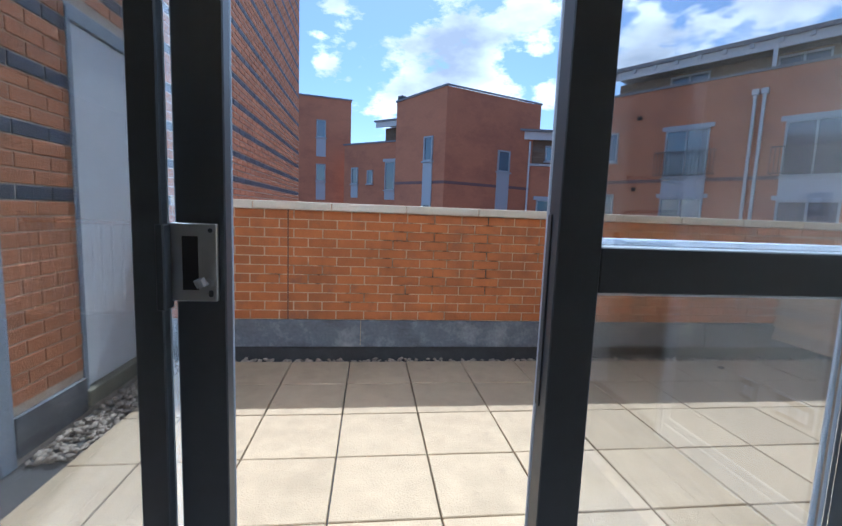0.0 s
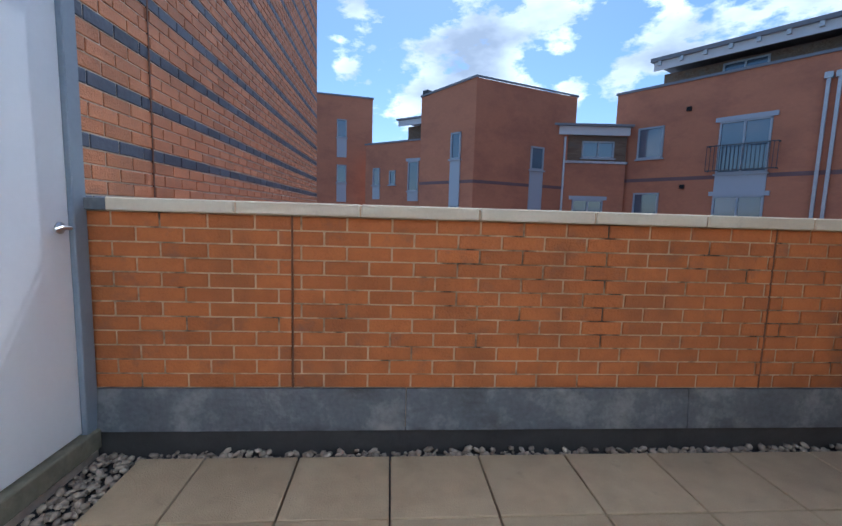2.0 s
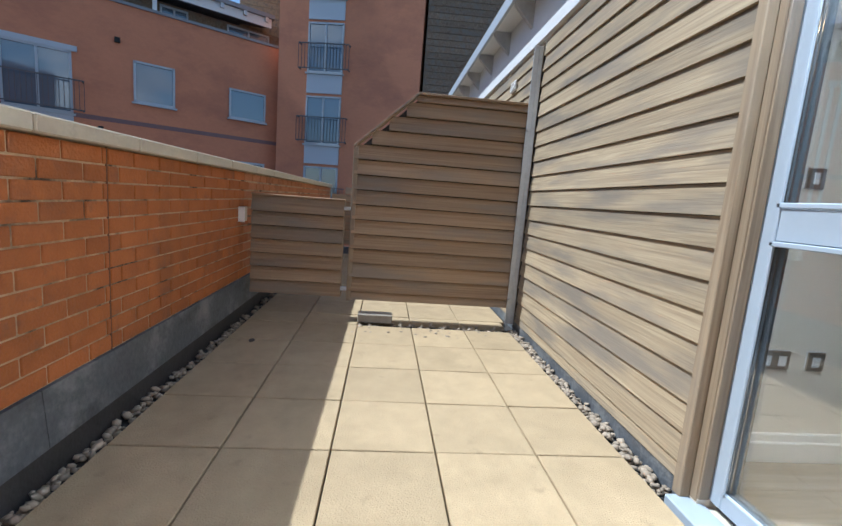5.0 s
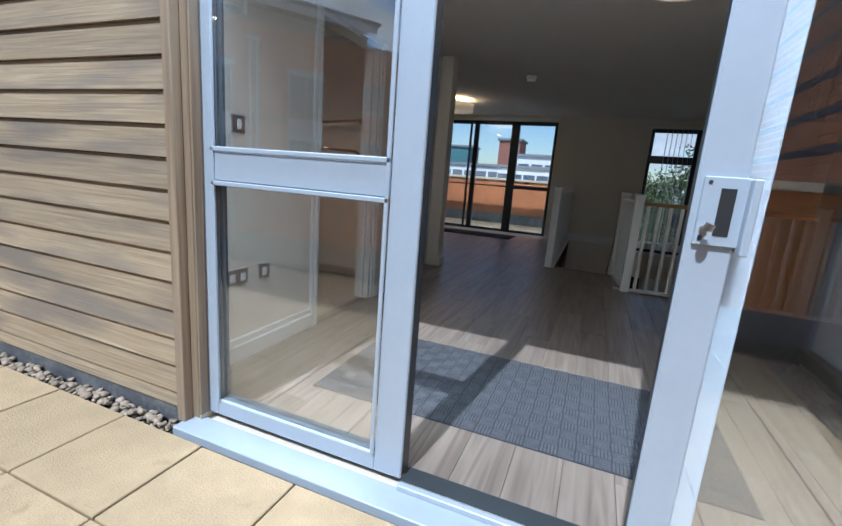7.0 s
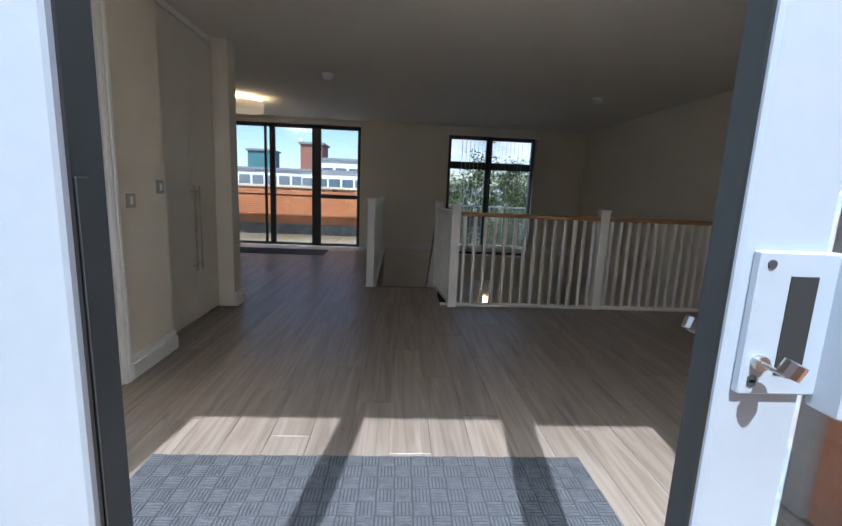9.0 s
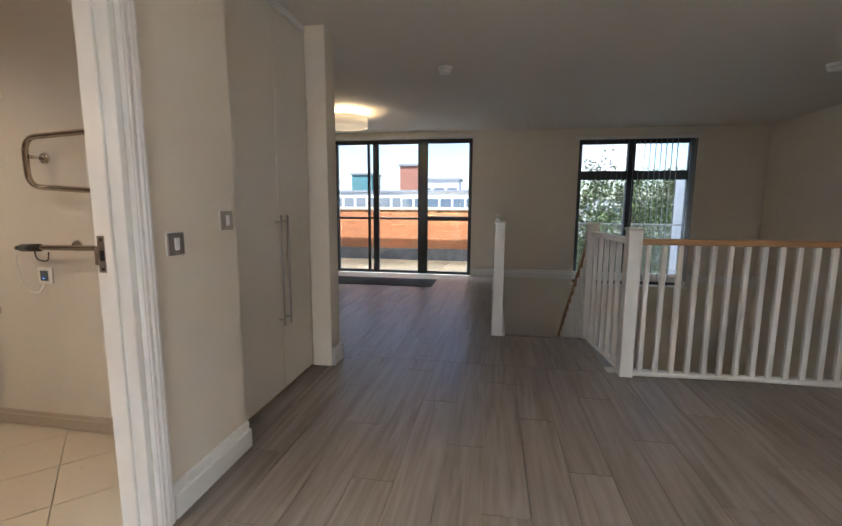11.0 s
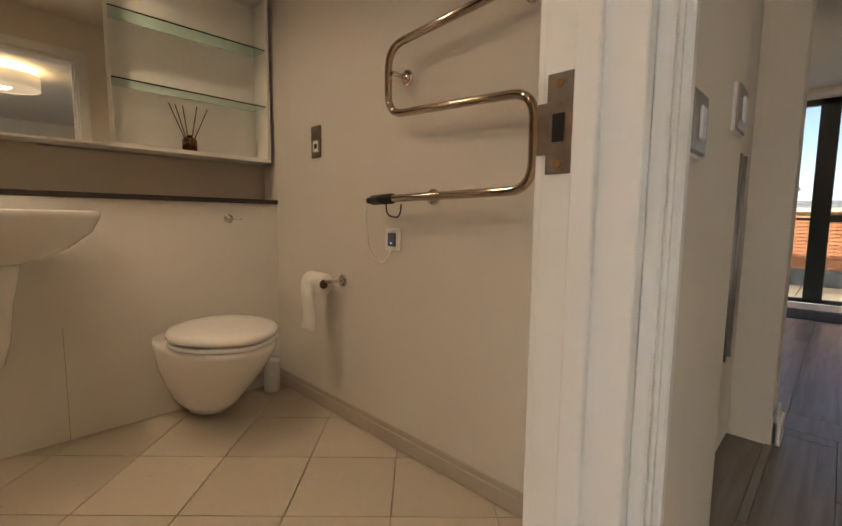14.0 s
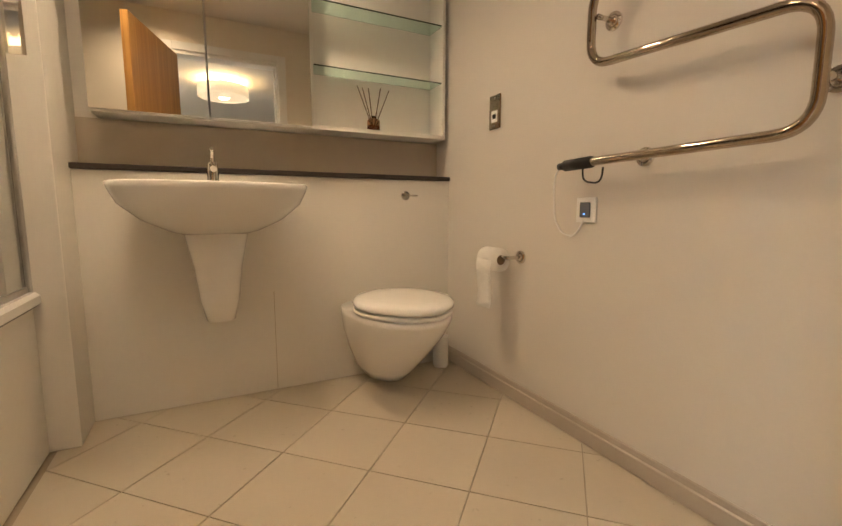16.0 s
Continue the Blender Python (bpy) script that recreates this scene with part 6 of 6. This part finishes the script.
def slab_piece(x0, x1, y0, y1):
    w, d = round(x1 - x0, 3), round(y1 - y0, 3)
    if (w, d) not in shared:
        bm = bmesh.new()
        box_bm(bm, (-w / 2 + 0.004, -d / 2 + 0.004, -0.042), (w / 2 - 0.004, d / 2 - 0.004, 0), 0.0035)
        me = bpy.data.meshes.new("slab")
        bm.to_mesh(me)
        bm.free()
        me.materials.append(SLAB)
        shared[(w, d)] = me
    ob = new("slab", shared[(w, d)])
    ob.parent = pv
    ob.location = ((x0 + x1) / 2, (y0 + y1) / 2, rng.uniform(-0.003, 0.0))
    ob.rotation_euler = (rng.uniform(-0.003, 0.003), rng.uniform(-0.003, 0.003), rng.uniform(-0.004, 0.004))
for x0, x1 in xs:
    for y0, y1 in ys:
        if x0 > 3.1 and 0.0 < y1 < 1.36 and x0 > 3.6:
            continue
        slab_piece(x0, x1, y0, y1)
for j in (0, 1):
    slab_piece(Q * 8, 3.95, 2.25 - Q * (j + 1), 2.25 - Q * j)
for y0, y1 in ys[2:]:
    slab_piece(3.80, 3.95, y0, y1)
for i in range(9):
    for j in range(5):
        slab_piece(3.955 + Q * i, 3.955 + Q * (i + 1), 2.25 - Q * (j + 1), 2.25 - Q * j)

# wooden floor
fw2 = tagged(new("floor"), "grey-brown oak laminate plank floor", "floor", kind="structure")
def planks(x0, x1, y0, y1):
    x, i = x0, 0
    while x < x1 - 0.01:
        w = min(0.192, x1 - x)
        y = y0 - ((int(round(x / 0.192)) * 0.47) % 1.28)
        while y < y1 - 0.005:
            a, b = max(y, y0), min(y + 1.28, y1)
            if b - a > 0.01:
                bm = bmesh.new()
                box_bm(bm, (x + 0.0008, a + 0.0008, FLOOR - 0.012), (x + w - 0.0008, b - 0.0008, FLOOR), 0.0012)
                part("plank", bm, LAMINATE, fw2)
            y += 1.28
        x += 0.192
planks(XR, XL, -4.0, YD)
planks(XL, XL + 0.09, -2.05, -1.31)
planks(XL, 1.91, -3.755, -2.665)
planks(0.585, XF, YF, -4.0)
planks(-0.262, 0.585, -4.77, -4.0)

# bricks
def brick_mesh(L, H=CZ - 0.008, D=0.020, material=BRICK):
    bm = bmesh.new()
    box_bm(bm, (0, 0, 0), (L, D, H), 0.003)
    me = bpy.data.meshes.new("brick")
    bm.to_mesh(me)
    bm.free()
    me.materials.append(material)
    return me


BR = {("t", 1): brick_mesh(0.215, material=BRICK_T), ("t", 0): brick_mesh(0.1025, material=BRICK_T), ("r", 1): brick_mesh(0.215), ("b", 1): brick_mesh(0.215, material=BLUE), ("r", 0): brick_mesh(0.1025), ("b", 0): brick_mesh(0.1025, material=BLUE)}
def field(verts, faces, o, ux, uy, L, H, D):
    """A chamfered brick into a joined field."""
    c = 0.004
    i = len(verts)
    pts = [(0, D, 0), (L, D, 0), (L, D, H), (0, D, H), (c, 0, c), (L - c, 0, c), (L - c, 0, H - c), (c, 0, H - c)]
    verts += [o + ux * a + uy * b + Vector((0, 0, z)) for a, b, z in pts]
    faces += [[i + k for k in f] for f in ((4, 5, 6, 7), (0, 1, 5, 4), (1, 2, 6, 5), (2, 3, 7, 6), (3, 0, 4, 7))]


def field_object(name, verts, faces, material, parent, label):
    me = bpy.data.meshes.new(name)
    me.from_pydata(verts, [], faces)
    me.materials.append(material)
    ob = new(name, me)
    ob.parent = parent
    return tagged(ob, label, kind="stuff")


par = bpy.data.objects["wall_parapet"]
vr, fr = [], []
EXPJ = (-0.507, 2.045)                      # movement joints
for c in range(12):
    z = 0.318 + c * CZ + 0.005
    x = XW - (0.1125 if c % 2 else 0.0)
    while x < 9.3:
        segs = [(max(x, XW), x + 0.215)]
        for j in EXPJ:
            segs = [s for a, b in segs for s in (((a, j - 0.006), (j + 0.006, b)) if a < j < b else ((a, b),)) if s[1] - s[0] > 0.012]
        for x0, x1 in segs:
            if x < 3.75:
                full = 0.215 if x1 - x0 > 0.16 else 0.1025
                ob = new("brick", BR[("r", 1 if full > 0.2 else 0)])
                ob.parent = par
                ob.location = (x0, YP + rng.uniform(-0.0015, 0.0015), z)
                ob.scale = ((x1 - x0) / full, 1, 1)
            else:
                field(vr, fr, Vector((x0, YP, z)), Vector((1, 0, 0)), Vector((0, 1, 0)), x1 - x0, CZ - 0.010, 0.018)
        x += 0.225
field_object("brick_field", vr, fr, BRICK_J, par, "orange bricks of the parapet beyond the gate")
mj = SHADOWGAP
for j in EXPJ:
    bx("movement_joint", (j - 0.005, YP + 0.003, 0.32), (j + 0.005, YP + 0.014, 1.20), mat("brown sealant", (0.14, 0.06, 0.03), 0.9), par, 0)
for xw in (-1.09, -0.64, -0.192, 0.703, 1.60, 2.5):
    bx("weep_hole", (xw - 0.005, YP + 0.001, 0.326), (xw + 0.005, YP + 0.014, 0.386), mj, par, 0)

tow = bpy.data.objects["wall_tower_core"]
fv = {"r": ([], []), "b": ([], [])}
count = 0
for c in range(104):
    z = -0.05 + c * CZ + 0.005
    kind = "b" if z > 1.10 and (c % 4 == 1) else "r"
    y = 0.945 - (0.1125 if c % 2 else 0.0)
    while y < 8.69:
        y0, y1 = max(y, 0.945), min(y + 0.215, 8.69)
        y += 0.225
        segs = [(y0, y1)]
        if 0.06 < z < 2.24:
            segs = [(a, b) for a, b in ((y0, min(y1, 1.436)), (max(y0, 2.34), y1)) if b - a > 0.02]
        for a, b in segs:
            if z < 0.19 or (z < 1.2 and 2.345 < (a + b) / 2 < 2.66):
                continue
            if count < 290 and a < 3.6 and 0.2 < z < 2.9:
                full = 0.215 if b - a > 0.16 else 0.1025
                ob = new("brick", BR[("t" if kind == "r" else "b", 1 if full > 0.2 else 0)])
                ob.parent = tow
                ob.matrix_basis = pose(XW + rng.uniform(-0.001, 0.001), a, z, 0, 0, 90) @ Matrix.Diagonal(((b - a) / full, 1, 1, 1))
                count += 1
            else:
                field(*fv[kind], Vector((XW, a, z)), Vector((0, 1, 0)), Vector((-1, 0, 0)), b - a, CZ - 0.010, 0.018)
field_object("brick_field", *fv["r"], BRICK_J, tow, "orange bricks of the tall wall")
field_object("brick_field", *fv["b"], BLUE_J, tow, "dark blue brick bands of the tall wall")
bx("movement_joint", (XW - 0.014, 2.940, 1.28), (XW + 0.003, 2.954, 7.5), mat("brown sealant", (0.14, 0.06, 0.03), 0.9), tow, 0)

pss = bpy.data.objects["wall_parapet_south"]
vr, fr = [], []
for c in range(16):
    z = 0.25 - 0.3 + 0.3 + c * CZ * 0.74 + 0.004
    if z > 1.06:
        break
    x = 0.62 - (0.1125 if c % 2 else 0)
    while x < 4.5:
        field(vr, fr, Vector((max(x, 0.62) + 0.215, -10.402, z)), Vector((-1, 0, 0)), Vector((0, -1, 0)), 0.215, CZ * 0.74 - 0.008, 0.018)
        x += 0.225
field_object("brick_field", vr, fr, BRICK_J, pss, "orange bricks of the far parapet")
